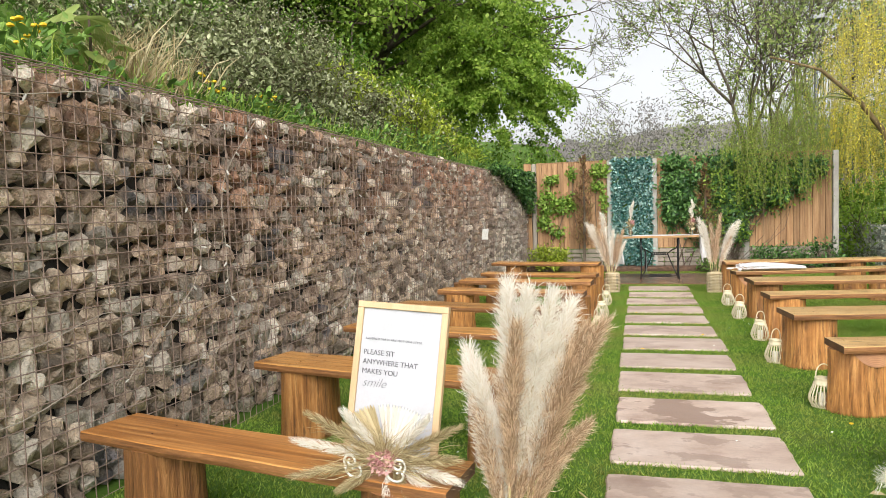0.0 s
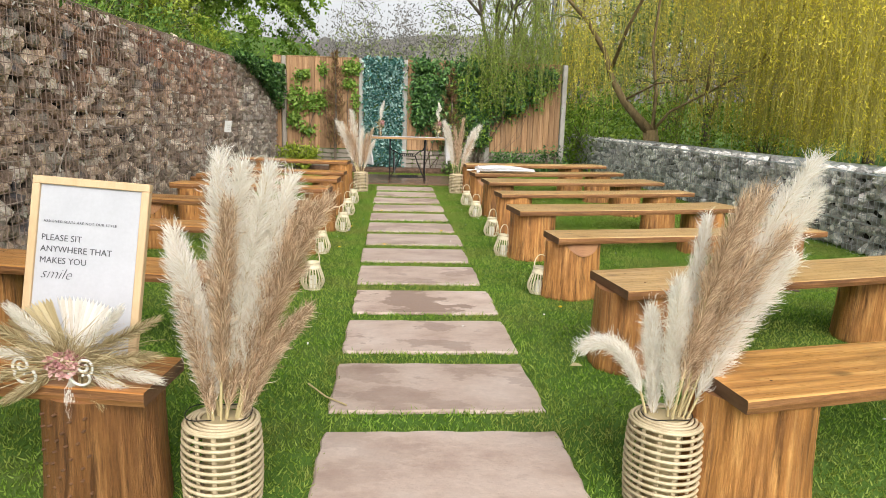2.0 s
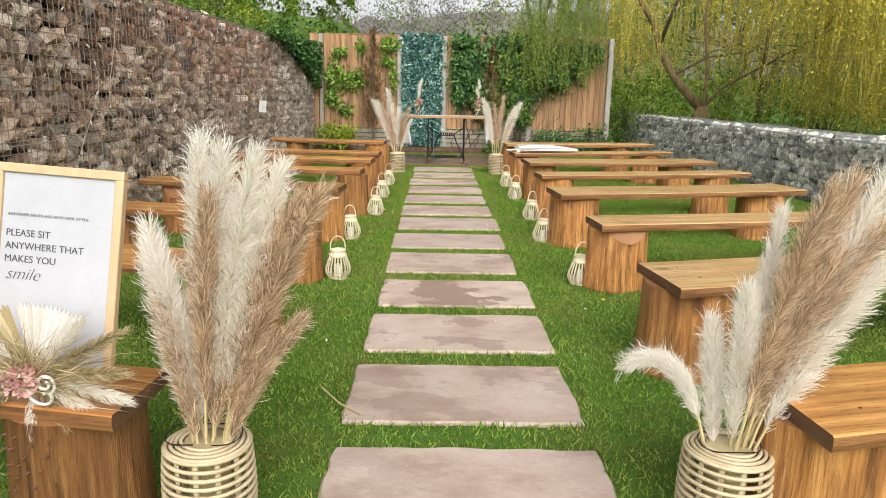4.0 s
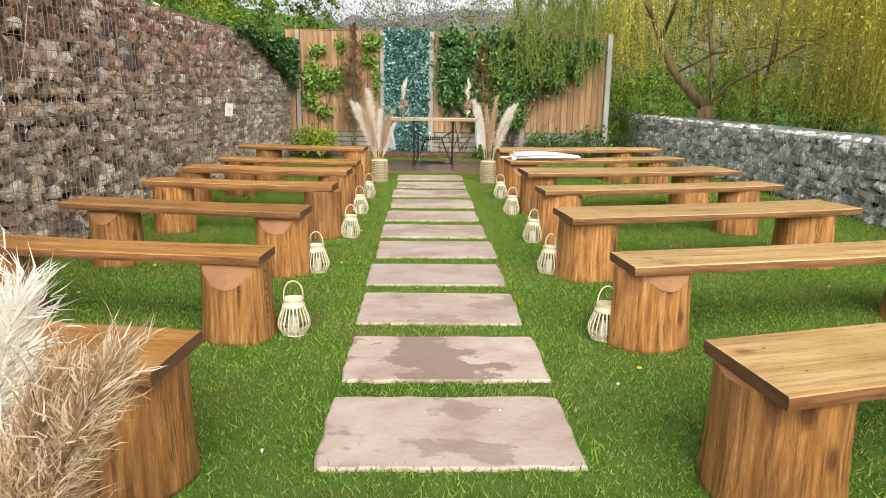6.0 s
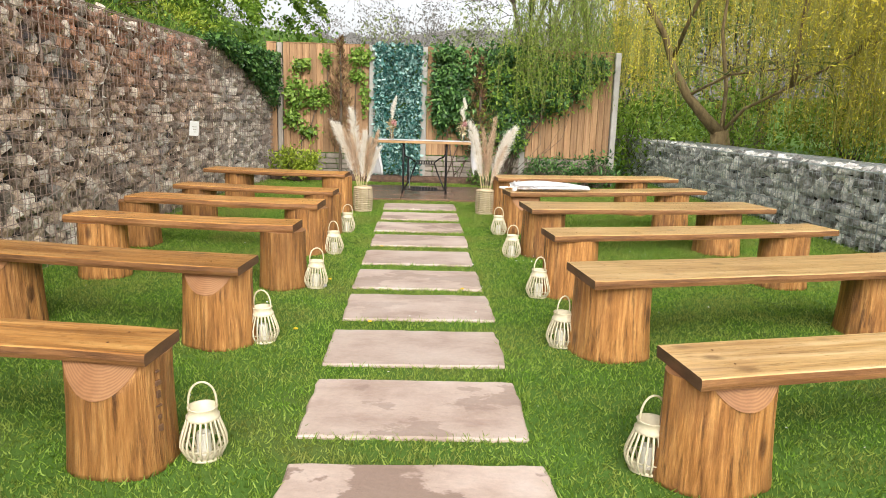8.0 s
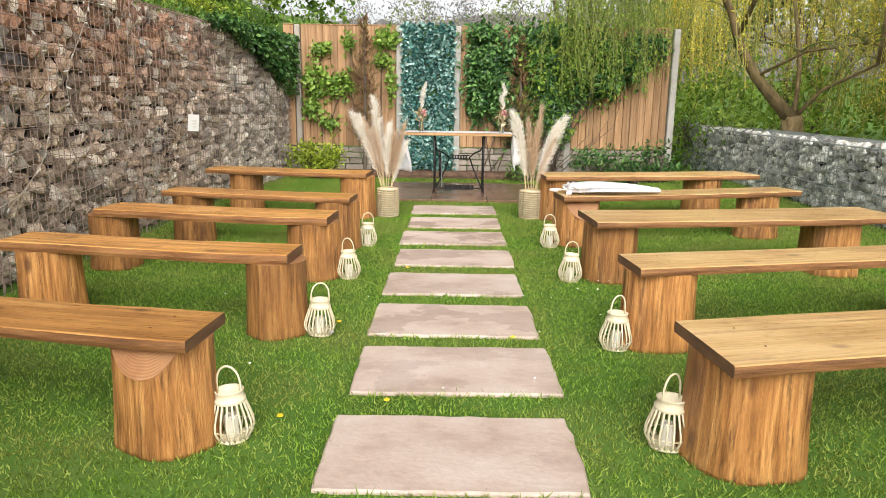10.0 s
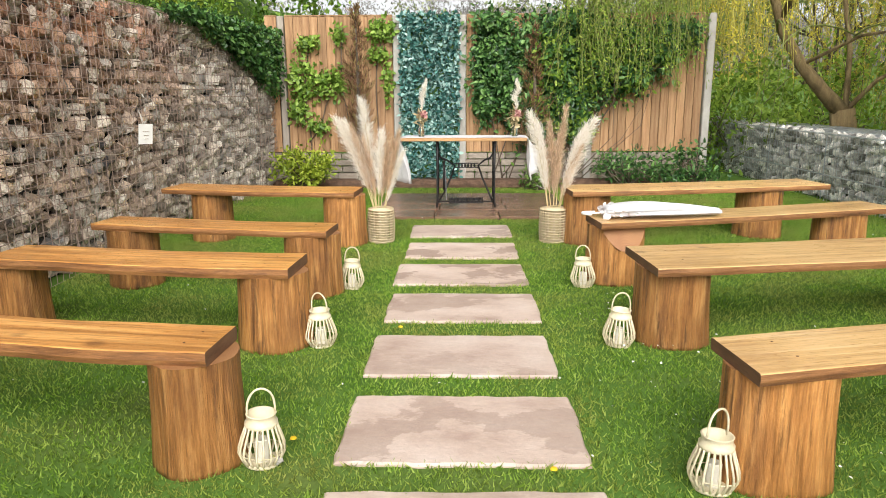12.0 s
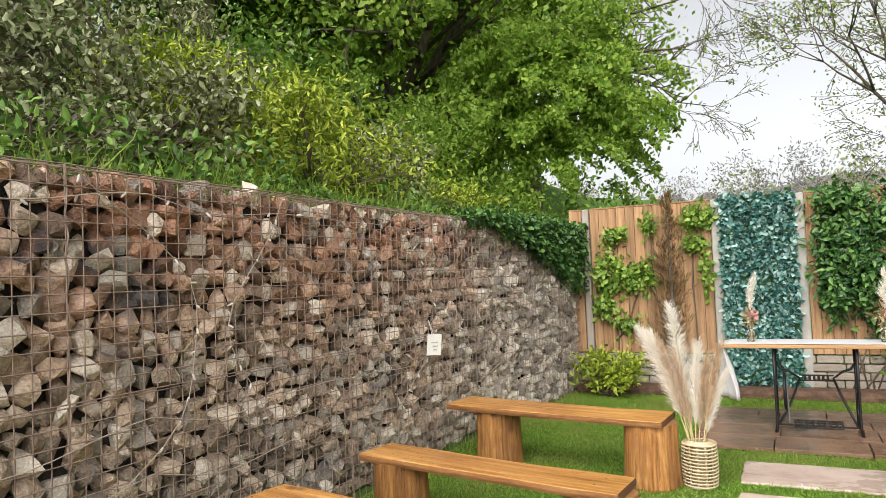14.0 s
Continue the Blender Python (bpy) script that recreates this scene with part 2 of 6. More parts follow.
# near-black core fill: the shade between the stones is put into its colour
M_CORE = surface("gap_shade_core", [(0.018, 0.016, 0.015), (0.05, 0.044, 0.04)], 0.95, 12, 60, 0.6, 0.8, 0.03)
M_RUST = surface("rusty_wire", [(0.20, 0.13, 0.10), (0.40, 0.31, 0.26)], 0.55, 20, 80, 0.5, 0.2, 0.002, metal=0.2)
M_ZINC = surface("galvanised_wire", [(0.40, 0.44, 0.47), (0.58, 0.61, 0.63)], 0.4, 20, 80, 0.3, 0.1, 0.002, metal=0.7)
M_BOARD = surface("feather_board", [(0.19, 0.095, 0.045), (0.345, 0.20, 0.10), (0.47, 0.30, 0.165)], 0.75, 2.6, 30, 0.8, 0.5, 0.004, stretch=(9, 9, 0.5), spread=0.26, extra=dark_streaks(0.35, (0.25, 0.11, 0.05)))
M_CONC = surface("concrete_post", [(0.30, 0.28, 0.25), (0.43, 0.41, 0.375)], 0.85, 8, 90, 0.3, 0.3, 0.004)
M_OLDWOOD = surface("grey_timber", [(0.28, 0.24, 0.2), (0.42, 0.37, 0.32)], 0.85, 4, 40, 0.4, 0.4, 0.004, stretch=(8, 8, 0.6))
M_EDGING = surface("edging_stone", [(0.20, 0.17, 0.135), (0.35, 0.30, 0.25)], 0.85, 7, 60, 0.5, 0.7, 0.01, spread=0.2)
M_BARK = surface("tree_bark", [(0.05, 0.04, 0.03), (0.12, 0.095, 0.07), (0.17, 0.14, 0.10)], 0.9, 4, 40, 0.6, 0.9, 0.03, stretch=(3, 3, 0.8))
M_WBARK = surface("willow_bark", [(0.09, 0.065, 0.03), (0.22, 0.155, 0.072), (0.31, 0.235, 0.115)], 0.9, 4, 40, 0.6, 0.9, 0.03, stretch=(3, 3, 0.8))
M_TWIG = plain("twig", (0.13, 0.095, 0.07), 0.85)
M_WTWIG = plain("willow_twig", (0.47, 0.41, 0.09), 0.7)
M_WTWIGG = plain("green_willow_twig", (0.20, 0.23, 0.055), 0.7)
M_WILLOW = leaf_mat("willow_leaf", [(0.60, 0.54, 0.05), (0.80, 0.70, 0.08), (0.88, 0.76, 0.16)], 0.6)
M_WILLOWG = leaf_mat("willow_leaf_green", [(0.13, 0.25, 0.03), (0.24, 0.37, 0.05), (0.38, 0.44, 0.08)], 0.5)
M_SYC = leaf_mat("tree_leaf", [(0.15, 0.27, 0.035), (0.27, 0.43, 0.06), (0.42, 0.53, 0.11)], 0.6)
M_SYCD = leaf_mat("tree_leaf_deep", [(0.08, 0.17, 0.026), (0.15, 0.29, 0.045), (0.26, 0.39, 0.07)], 0.45)
M_SPRING = leaf_mat("spring_leaf", [(0.16, 0.25, 0.05), (0.26, 0.34, 0.09), (0.34, 0.38, 0.14)], 0.35)
M_SAGE = leaf_mat("cotoneaster_leaf", [(0.085, 0.07, 0.033), (0.17, 0.20, 0.08), (0.42, 0.44, 0.27)], 0.25, 0.45)
M_LIME = leaf_mat("lime_shrub_leaf", [(0.17, 0.25, 0.022), (0.32, 0.41, 0.04), (0.46, 0.51, 0.075)], 0.3)
M_WEED = leaf_mat("bank_weed_leaf", [(0.05, 0.12, 0.02), (0.11, 0.22, 0.035), (0.2, 0.32, 0.065)], 0.3)
M_IVY = leaf_mat("ivy_leaf", [(0.022, 0.07, 0.02), (0.055, 0.14, 0.033), (0.13, 0.24, 0.06)], 0.12, 0.35)
M_IVYL = leaf_mat("ivy_young_leaf", [(0.10, 0.20, 0.025), (0.19, 0.32, 0.045), (0.28, 0.39, 0.08)], 0.25, 0.4)
M_FAUX = leaf_mat("faux_hedge_leaf", [(0.025, 0.11, 0.095), (0.085, 0.23, 0.20), (0.36, 0.50, 0.46)], 0.1, 0.35)
M_BROWN = leaf_mat("withered_conifer", [(0.10, 0.05, 0.028), (0.24, 0.12, 0.065), (0.17, 0.16, 0.05)], 0.1, 0.8)
M_STRAW = leaf_mat("dry_grass", [(0.36, 0.27, 0.13), (0.52, 0.42, 0.24), (0.6, 0.52, 0.34)], 0.3, 0.6)
M_PLUME = leaf_mat("white_plume", [(0.86, 0.79, 0.69), (0.94, 0.91, 0.855), (0.965, 0.95, 0.92)], 0.5, 0.8, 0.05)
M_TAN = leaf_mat("tan_plume", [(0.44, 0.295, 0.175), (0.70, 0.53, 0.37), (0.90, 0.78, 0.62)], 0.5, 0.8, 0.25)
M_STEM = plain("dried_stem", (0.55, 0.45, 0.24), 0.6)
M_RATTAN = surface("pale_rattan", [(0.46, 0.36, 0.22), (0.64, 0.54, 0.37)], 0.5, 20, 90, 0.25, 0.2, 0.002, spread=0.06)
M_CREAM = surface("cream_cane", [(0.58, 0.50, 0.33), (0.73, 0.66, 0.48)], 0.5, 20, 90, 0.2, 0.2, 0.002, spread=0.06)
M_CANDLE = plain("candle_wax", (0.80, 0.76, 0.66), 0.4)
M_FRAME = surface("light_oak_frame", [(0.52, 0.36, 0.20), (0.64, 0.47, 0.29)], 0.5, 4, 40, 0.25, 0.15, 0.002, stretch=(6, 6, 1))
M_CARD = plain("white_card", (0.50, 0.505, 0.545), 0.5)
M_INK = plain("grey_ink", (0.10, 0.10, 0.11), 0.7)
M_WHITE = plain("white_enamel", (0.80, 0.77, 0.72), 0.4)
M_PINK = leaf_mat("pink_floret", [(0.50, 0.20, 0.20), (0.66, 0.36, 0.35), (0.74, 0.52, 0.48)], 0.2, 0.7)
M_CLOTH = surface("white_linen", [(0.70, 0.68, 0.70), (0.80, 0.79, 0.80)], 0.85, 6, 200, 0.1, 0.15, 0.003, thin=0.2)
M_IRON = plain("black_cast_iron", (0.022, 0.021, 0.022), 0.45, 0.4)
M_TABLE = surface("table_wood", [(0.36, 0.20, 0.085), (0.48, 0.29, 0.13)], 0.45, 3, 30, 0.35, 0.15, 0.003, stretch=(0.6, 8, 8))
M_CABLE = plain("clear_cable", (0.40, 0.34, 0.28), 0.5)
M_BULB = plain("frosted_bulb", (0.60, 0.57, 0.52), 0.3)
M_STEEL = plain("grey_steel", (0.24, 0.25, 0.26), 0.45, 0.6)
M_YELLOW = plain("yellow_petal", (0.80, 0.52, 0.02), 0.6)
M_DAISY = plain("daisy_petal", (0.82, 0.82, 0.80), 0.6)
# bare wood and hill greys: distance haze is put into these close tones
M_HAZE = leaf_mat("hazed_bare_wood", [(0.15, 0.14, 0.13), (0.185, 0.172, 0.158), (0.215, 0.20, 0.185)], 0.2, 0.9, 0.08)
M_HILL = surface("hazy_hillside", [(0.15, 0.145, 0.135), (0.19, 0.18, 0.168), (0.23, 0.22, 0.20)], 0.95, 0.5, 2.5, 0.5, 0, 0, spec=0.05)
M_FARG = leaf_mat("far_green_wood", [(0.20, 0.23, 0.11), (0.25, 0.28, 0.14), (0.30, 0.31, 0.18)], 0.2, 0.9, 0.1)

M_GLASS = bpy.data.materials.new("clear_glass")
M_GLASS.use_nodes = True
gb = M_GLASS.node_tree.nodes["Principled BSDF"]
gb.inputs["Transmission Weight"].default_value, gb.inputs["Roughness"].default_value, gb.inputs["IOR"].default_value = 1.0, 0.03, 1.45


# ---- mesh tools ----
class Geo:
    """Vertices and faces gathered into one mesh."""

    def __init__(self):
        self.v, self.f, self.m = [], [], []

    def add(self, verts, faces, mat=0):
        n = len(self.v)
        self.v += [tuple(v) for v in verts]
        self.f += [tuple(i + n for i in f) for f in faces]
        self.m += [mat] * len(faces)
        return self

    def box(self, c, s, b=0.0, m=None):
        """A box at its centre with chamfered edges."""
        b = min(b, min(s) * 0.45)
        pts, x, y, z = [], s[0] / 2, s[1] / 2, s[2] / 2
        if b <= 0:
            pts = [(i * x, j * y, k * z) for i in (-1, 1) for j in (-1, 1) for k in (-1, 1)]
            fs = [(0, 1, 3, 2), (4, 6, 7, 5), (0, 4, 5, 1), (2, 3, 7, 6), (0, 2, 6, 4), (1, 5, 7, 3)]
        else:
            bm = bmesh.new()
            for i in (-1, 1):
                for j in (-1, 1):
                    for k in (-1, 1):
                        for p in ((i * x, j * (y - b), k * (z - b)), (i * (x - b), j * y, k * (z - b)), (i * (x - b), j * (y - b), k * z)):
                            bm.verts.new(p)
            bmesh.ops.convex_hull(bm, input=bm.verts[:])
            bmesh.ops.dissolve_limit(bm, angle_limit=0.02, verts=bm.verts[:], edges=bm.edges[:])
            bm.verts.index_update()
            pts, fs = [tuple(v.co) for v in bm.verts], [tuple(v.index for v in f.verts) for f in bm.faces]
            bm.free()
        t = (Matrix.Translation(c) @ m) if m is not None else Matrix.Translation(c)
        return self.add([t @ Vector(p) for p in pts], fs)

    def tube(self, path, radius, n=6, closed=False):
        """A round bar along a path; radius may be one number or one for each point."""
        path = [Vector(p) for p in path]
        rad = radius if isinstance(radius, (list, tuple)) else [radius] * len(path)
        verts, faces, k = [], [], len(path)
        up = Vector((0.13, 0.27, 0.95)).normalized()
        for i, p in enumerate(path):
            a, b = (path[(i - 1) % k], path[(i + 1) % k]) if closed else (path[max(0, i - 1)], path[min(k - 1, i + 1)])
            d = (b - a).normalized() if (b - a).length > 1e-9 else Vector((0, 0, 1))
            s = d.cross(up)
            s = s.normalized() if s.length > 0.05 else d.cross(Vector((1, 0, 0))).normalized()
            u = s.cross(d)
            verts += [p + rad[i] * (math.cos(2 * math.pi * j / n) * s + math.sin(2 * math.pi * j / n) * u) for j in range(n)]
        for i in range(k if closed else k - 1):
            for j in range(n):
                a, b, c, d = i * n + j, i * n + (j + 1) % n, ((i + 1) % k) * n + (j + 1) % n, ((i + 1) % k) * n + j
                faces.append((a, b, c, d))
        if not closed:
            faces += [tuple(range(n - 1, -1, -1)), tuple(range((k - 1) * n, k * n))]
        return self.add(verts, faces)

    def lathe(self, profile, n=20, centre=(0, 0, 0), wobble=0.0):
        verts, faces = [], []
        for i, (r, z) in enumerate(profile):
            for j in range(n):
                a = 2 * math.pi * j / n
                q = r * (1 + wobble * math.sin(3 * a + i) * 0.5)
                verts.append((centre[0] + q * math.cos(a), centre[1] + q * math.sin(a), centre[2] + z))
        for i in range(len(profile) - 1):
            for j in range(n):
                faces.append((i * n + j, i * n + (j + 1) % n, (i + 1) * n + (j + 1) % n, (i + 1) * n + j))
        faces += [tuple(range(n - 1, -1, -1)), tuple(range((len(profile) - 1) * n, len(profile) * n))]
        return self.add(verts, faces)

    def mesh(self, name):
        me = bpy.data.meshes.new(name)
        me.from_pydata(self.v, [], self.f)
        me.polygons.foreach_set("material_index", self.m)
        me.update()
        return me


def array_mesh(name, verts, faces, flat=False):
    """A mesh from arrays: faces all of one size."""
    me = bpy.data.meshes.new(name)
    verts, faces = np.asarray(verts, np.float32), np.asarray(faces, np.int32)
    me.vertices.add(len(verts))
    me.vertices.foreach_set("co", verts.ravel())
    me.loops.add(faces.size)
    me.loops.foreach_set("vertex_index", faces.ravel())
    me.polygons.add(len(faces))
    me.polygons.foreach_set("loop_start", np.arange(0, faces.size, faces.shape[1], dtype=np.int32))
    me.update(calc_edges=True)
    if flat:
        me.shade_flat()
    return me


def thing(name, label, category, m=None, group="", kind=""):
    ob = new(name)
    ob.matrix_basis = m if m is not None else Matrix()
    return tagged(ob, label, category, group, kind)


def part(name, shape, material, parent, label="", smooth=False, m=None, kind=""):
    me = shape.mesh(name) if isinstance(shape, Geo) else shape
    mats = material if isinstance(material, (list, tuple)) else [material]
    if not me.materials:
        for x in mats:
            me.materials.append(x)
    if smooth:
        me.polygons.foreach_set("use_smooth", [True] * len(me.polygons))
    ob = new(name, me)
    ob.parent = parent
    if m is not None:
        ob.matrix_basis = m
    return tagged(ob, label, kind=kind)


def single(name, shape, material, label, category, group="", kind="", smooth=False, m=None):
    ob = part(name, shape, material, None, smooth=smooth, m=m)
    return tagged(ob, label, category, group, kind)


def unit(a):
    return a / np.maximum(np.linalg.norm(a, axis=-1, keepdims=True), 1e-9)


def leaf_mesh(name, pts, size, aim=(0, 0, 0.2), loose=1.0, width=0.42, face=None):
    """Folded leaves, four triangles each, at the points."""
    pts = np.asarray(pts, float)
    n = len(pts)
    d = unit(rng.normal(size=(n, 3)) * loose + np.asarray(aim))
    nr = rng.normal(size=(n, 3)) * 0.7 + (np.asarray(face) if face is not None else np.array([0, 0, 0.8]))
    s = unit(np.cross(d, nr))
    u = np.cross(s, d)
    size = (np.ones(n) * size * rng.uniform(0.6, 1.35, n))[:, None]
    w = size * width
    out = np.stack([pts, pts + d * size * 0.33 - s * w * 0.5 + u * size * 0.10, pts + d * size * 0.72 - s * w * 0.36 + u * size * 0.07, pts + d * size - u * size * 0.06,
                    pts + d * size * 0.72 + s * w * 0.36 + u * size * 0.07, pts + d * size * 0.33 + s * w * 0.5 + u * size * 0.10], 1)
    k = np.arange(n)[:, None, None] * 6
    f = (np.array([[0, 3, 2], [0, 2, 1], [0, 5, 4], [0, 4, 3]])[None] + k).reshape(-1, 3)
    return array_mesh(name, out.reshape(-1, 3), f)


def sliver_mesh(name, pts, size, aim, loose, width):
    """Narrow two-triangle leaves, for great numbers of them."""
    n = len(pts)
    d = unit(rng.normal(size=(n, 3)) * loose + np.asarray(aim))
    s = unit(np.cross(d, rng.normal(size=(n, 3))))
    size = (size * rng.uniform(0.6, 1.3, n))[:, None]
    out = np.stack([pts, pts + d * size * 0.45 + s * size * width * 0.5, pts + d * size, pts + d * size * 0.45 - s * size * width * 0.5], 1).reshape(-1, 3)
    return array_mesh(name, out, np.arange(4 * n).reshape(-1, 4))


def blades(name, base, tip, width, bend=0.3):
    """Thin tapered blades from base to tip, bowed by bend of their length."""
    n = len(base)
    d = tip - base
    ln = np.linalg.norm(d, axis=1, keepdims=True)
    s = unit(np.cross(d, rng.normal(size=(n, 3)))) * width
    mid = base + d * 0.55 + unit(rng.normal(size=(n, 3))) * ln * bend * 0.25
    out = np.stack([base - s * 0.5, base + s * 0.5, mid + s * 0.4, mid - s * 0.4, tip], 1).reshape(-1, 3)
    k = np.arange(n)[:, None, None] * 5
    f = (np.array([[0, 1, 2], [0, 2, 3], [3, 2, 4]])[None] + k).reshape(-1, 3)
    return array_mesh(name, out, f)


def clumps(centre, radii, n, k, soft=0.16, shell=0.75, low=-1.0):
    """Points gathered in k clumps over an ellipsoid: an uneven crown with gaps."""
    d = unit(rng.normal(size=(k, 3)))
    d[:, 2] = np.where(d[:, 2] < low, -d[:, 2] * 0.5, d[:, 2])
    c = d * rng.uniform(shell, 1.05, (k, 1))
    which = rng.integers(0, k, n)
    p = c[which] + rng.normal(size=(n, 3)) * soft * rng.uniform(0.5, 1.4, (k, 1))[which]
    return np.asarray(centre) + p * np.asarray(radii)


def sprays(centre, radii, n, k, length=1.2, low=-0.75):
    """Points on k drooping leafy sprays that reach outwards from an ellipsoid crown."""
    d = unit(rng.normal(size=(k, 3)))
    d[:, 2] = np.where(d[:, 2] < low, -d[:, 2], d[:, 2])
    c = d * rng.uniform(0.25, 1.0, (k, 1)) ** 0.6 * np.asarray(radii)
    out = unit(c * np.array([1, 1, 0.15]) + rng.normal(size=(k, 3)) * np.array([0.5, 0.5, 0.1]))
    side = unit(np.cross(out, np.array([0, 0, 1.0])))
    ln = length * rng.uniform(0.6, 1.3, (k, 1))
    w = rng.integers(0, k, n)
    u = rng.beta(1.4, 1.1, (n, 1))
    p = c[w] + out[w] * (u - 0.4) * ln[w] + side[w] * rng.normal(size=(n, 1)) * ln[w] * 0.24 * (1.15 - u)
    p[:, 2] += -0.55 * (u[:, 0] ** 2) * ln[w][:, 0] + rng.normal(size=n) * 0.05
    return np.asarray(centre) + p


# ---- ground ----
WALL_X, WALL_TOP, FENCE_Y = -2.76, 2.0, 15.40


def ground_z(x, y):
    """The lawn lies level; behind the stone wall a bank climbs away from it."""
    up = 2.0 + 0.52 * np.clip(-3.6 - x, 0, 9) + 0.12 * np.clip(-12.6 - x, 0, 60)
    step = np.clip((-3.05 - x) / 0.3, 0, 1) * np.where(y < 16.5, 1.0, np.clip(1 - (y - 16.5) / 5, 0, 1))
    soft = np.clip((-2.0 - x) / 9, 0, 1) * (y >= 16.5) * np.clip((y - 16.5) / 5, 0, 1)
    far = np.clip((np.hypot(x, y) - 60) / 60, 0, 1) * 5.0 * (y > 0)
    return up * np.maximum(step, soft) + far


gx = np.concatenate([[-400, -200, -100, -60, -40, -30, -24, -20], np.arange(-17, -3.5, 0.5), [-3.36, -3.2, -3.05], np.arange(-2.5, 12, 0.5), [14, 17, 22, 30, 45, 70, 120, 220, 400]])
gy = np.concatenate([[-400, -150, -60, -30, -15, -8], np.arange(-4, 26, 0.5), [28, 32, 38, 46, 58, 70, 85, 100, 130, 200, 400]])
X, Y = np.meshgrid(gx, gy, indexing="ij")
V = np.stack([X, Y, ground_z(X, Y)], -1).reshape(-1, 3)
ny = len(gy)
I, J = np.meshgrid(np.arange(len(gx) - 1), np.arange(ny - 1), indexing="ij")
F = np.stack([I * ny + J, (I + 1) * ny + J, (I + 1) * ny + J + 1, I * ny + J + 1], -1).reshape(-1, 4)
single("ground", array_mesh("ground", V, F), M_LAWN, "mown green lawn rising into a wooded bank", "ground", kind="structure")

# stepping stones down the aisle: the far edge of each
SLABS = [12.29, 11.49, 10.73, 9.95, 9.17, 8.42, 7.70, 6.93, 6.20, 5.435, 4.73, 4.015, 3.28]
SLAB_W, SLAB_D = 0.90, 0.545


def stepping_stone(y_far, seed):
    """A riven slab with an uneven rim and a slightly dished top."""
    r = random.Random(seed)
    w, d, n = SLAB_W + r.uniform(-0.015, 0.015), SLAB_D + r.uniform(-0.015, 0.02), 12
    rim = []
    for side in range(4):
        for i in range(n if side % 2 == 0 else n * 2 // 3):
            t = i / (n if side % 2 == 0 else n * 2 // 3)
            e = r.uniform(-0.006, 0.006)
            x, y = ((-w / 2 + w * t, -d / 2 + e), (w / 2 + e, -d / 2 + d * t), (w / 2 - w * t, d / 2 + e), (-w / 2 + e, d / 2 - d * t))[side]
            c = 1 - 0.012 * (abs(x) / (w / 2)) ** 8 * (abs(y) / (d / 2)) ** 8
            rim.append((x * c, y * c))
    g, k = Geo(), len(rim)
    vs = [(x, y, -0.03) for x, y in rim] + [(x, y, 0.008 + r.uniform(-0.002, 0.002)) for x, y in rim] + [(x * 0.982, y * 0.975, 0.016 + r.uniform(-0.001, 0.001)) for x, y in rim]
    fs = [(a + l * k, (a + 1) % k + l * k, (a + 1) % k + (l + 1) * k, a + (l + 1) * k) for l in range(2) for a in range(k)]
    fs.append(tuple(range(2 * k, 3 * k)))
    g.add(vs, fs)
    return single("stepping_stone", g, M_SLAB, "buff-pink riven sandstone slab set flush in lawn", "stepping stone", "stepping stones down the aisle", m=pose(r.uniform(-0.012, 0.012), y_far - d / 2, 0, 0, 0, r.uniform(-0.8, 0.8)))


for n, y in enumerate(SLABS):
    stepping_stone(y, n)

# the paved altar terrace: courses of wet slabs with recessed joints
patio = thing("patio", "wet brown sandstone paving under the ceremony table", "paving", kind="structure")
g = Geo().box((0.12, 13.50, -0.02), (2.06, 1.70, 0.04))
part("mortar_bed", g, M_SOIL, patio)
r = random.Random(5)
for row, (y0, y1) in enumerate(((12.67, 13.10), (13.11, 13.54), (13.55, 13.94), (13.95, 14.34))):
    x = -0.90
    while x < 1.13:
        w = min(r.uniform(0.42, 0.75), 1.14 - x)
        if w > 0.12:
            part("paving_slab", Geo().box((x + w / 2, (y0 + y1) / 2, 0.012), (w - 0.005, y1 - y0 - 0.0, 0.036), 0.004), M_PATIO, patio)
        x += w + 0.004

single("flower_bed", Geo().box((0.35, 15.20, 0.03), (5.8, 0.34, 0.14), 0.05), M_SOIL, "bark-mulched planting bed along the fence", "flower bed", kind="structure")


# ---- stone-filled wire walls ----
def stone_template(seed):
    r = np.random.default_rng(seed)
    p = unit(r.normal(size=(19, 3)))
    p = np.sign(p) * np.abs(p) ** 0.62
    p *= r.uniform(0.84, 1.1, (19, 1))
    bm = bmesh.new()
    for q in p:
        bm.verts.new(q * 0.5)
    res = bmesh.ops.convex_hull(bm, input=bm.verts[:])
    loose = [v for v in bm.verts if not v.link_faces]
    bmesh.ops.delete(bm, geom=loose, context="VERTS")
    bm.verts.index_update()
    v, f = np.array([tuple(x.co) for x in bm.verts]), np.array([[x.index for x in q.verts] for q in bm.faces])
    bm.free()
    return v, f


STONES = [stone_template(s) for s in range(28)]


def turn_mats(n, tilt):
    """Random turns, mostly about the wall's own face."""
    a = rng.normal(size=(n, 3)) * tilt
    cx, sx, cy, sy, cz, sz = np.cos(a[:, 0]), np.sin(a[:, 0]), np.cos(a[:, 1]), np.sin(a[:, 1]), np.cos(a[:, 2]), np.sin(a[:, 2])
    one, nil = np.ones(n), np.zeros(n)
    rx = np.stack([one, nil, nil, nil, cx, -sx, nil, sx, cx], 1).reshape(-1, 3, 3)
    ry = np.stack([cy, nil, sy, nil, one, nil, -sy, nil, cy], 1).reshape(-1, 3, 3)
    rz = np.stack([cz, -sz, nil, sz, cz, nil, nil, nil, one], 1).reshape(-1, 3, 3)
    return rz @ ry @ rx


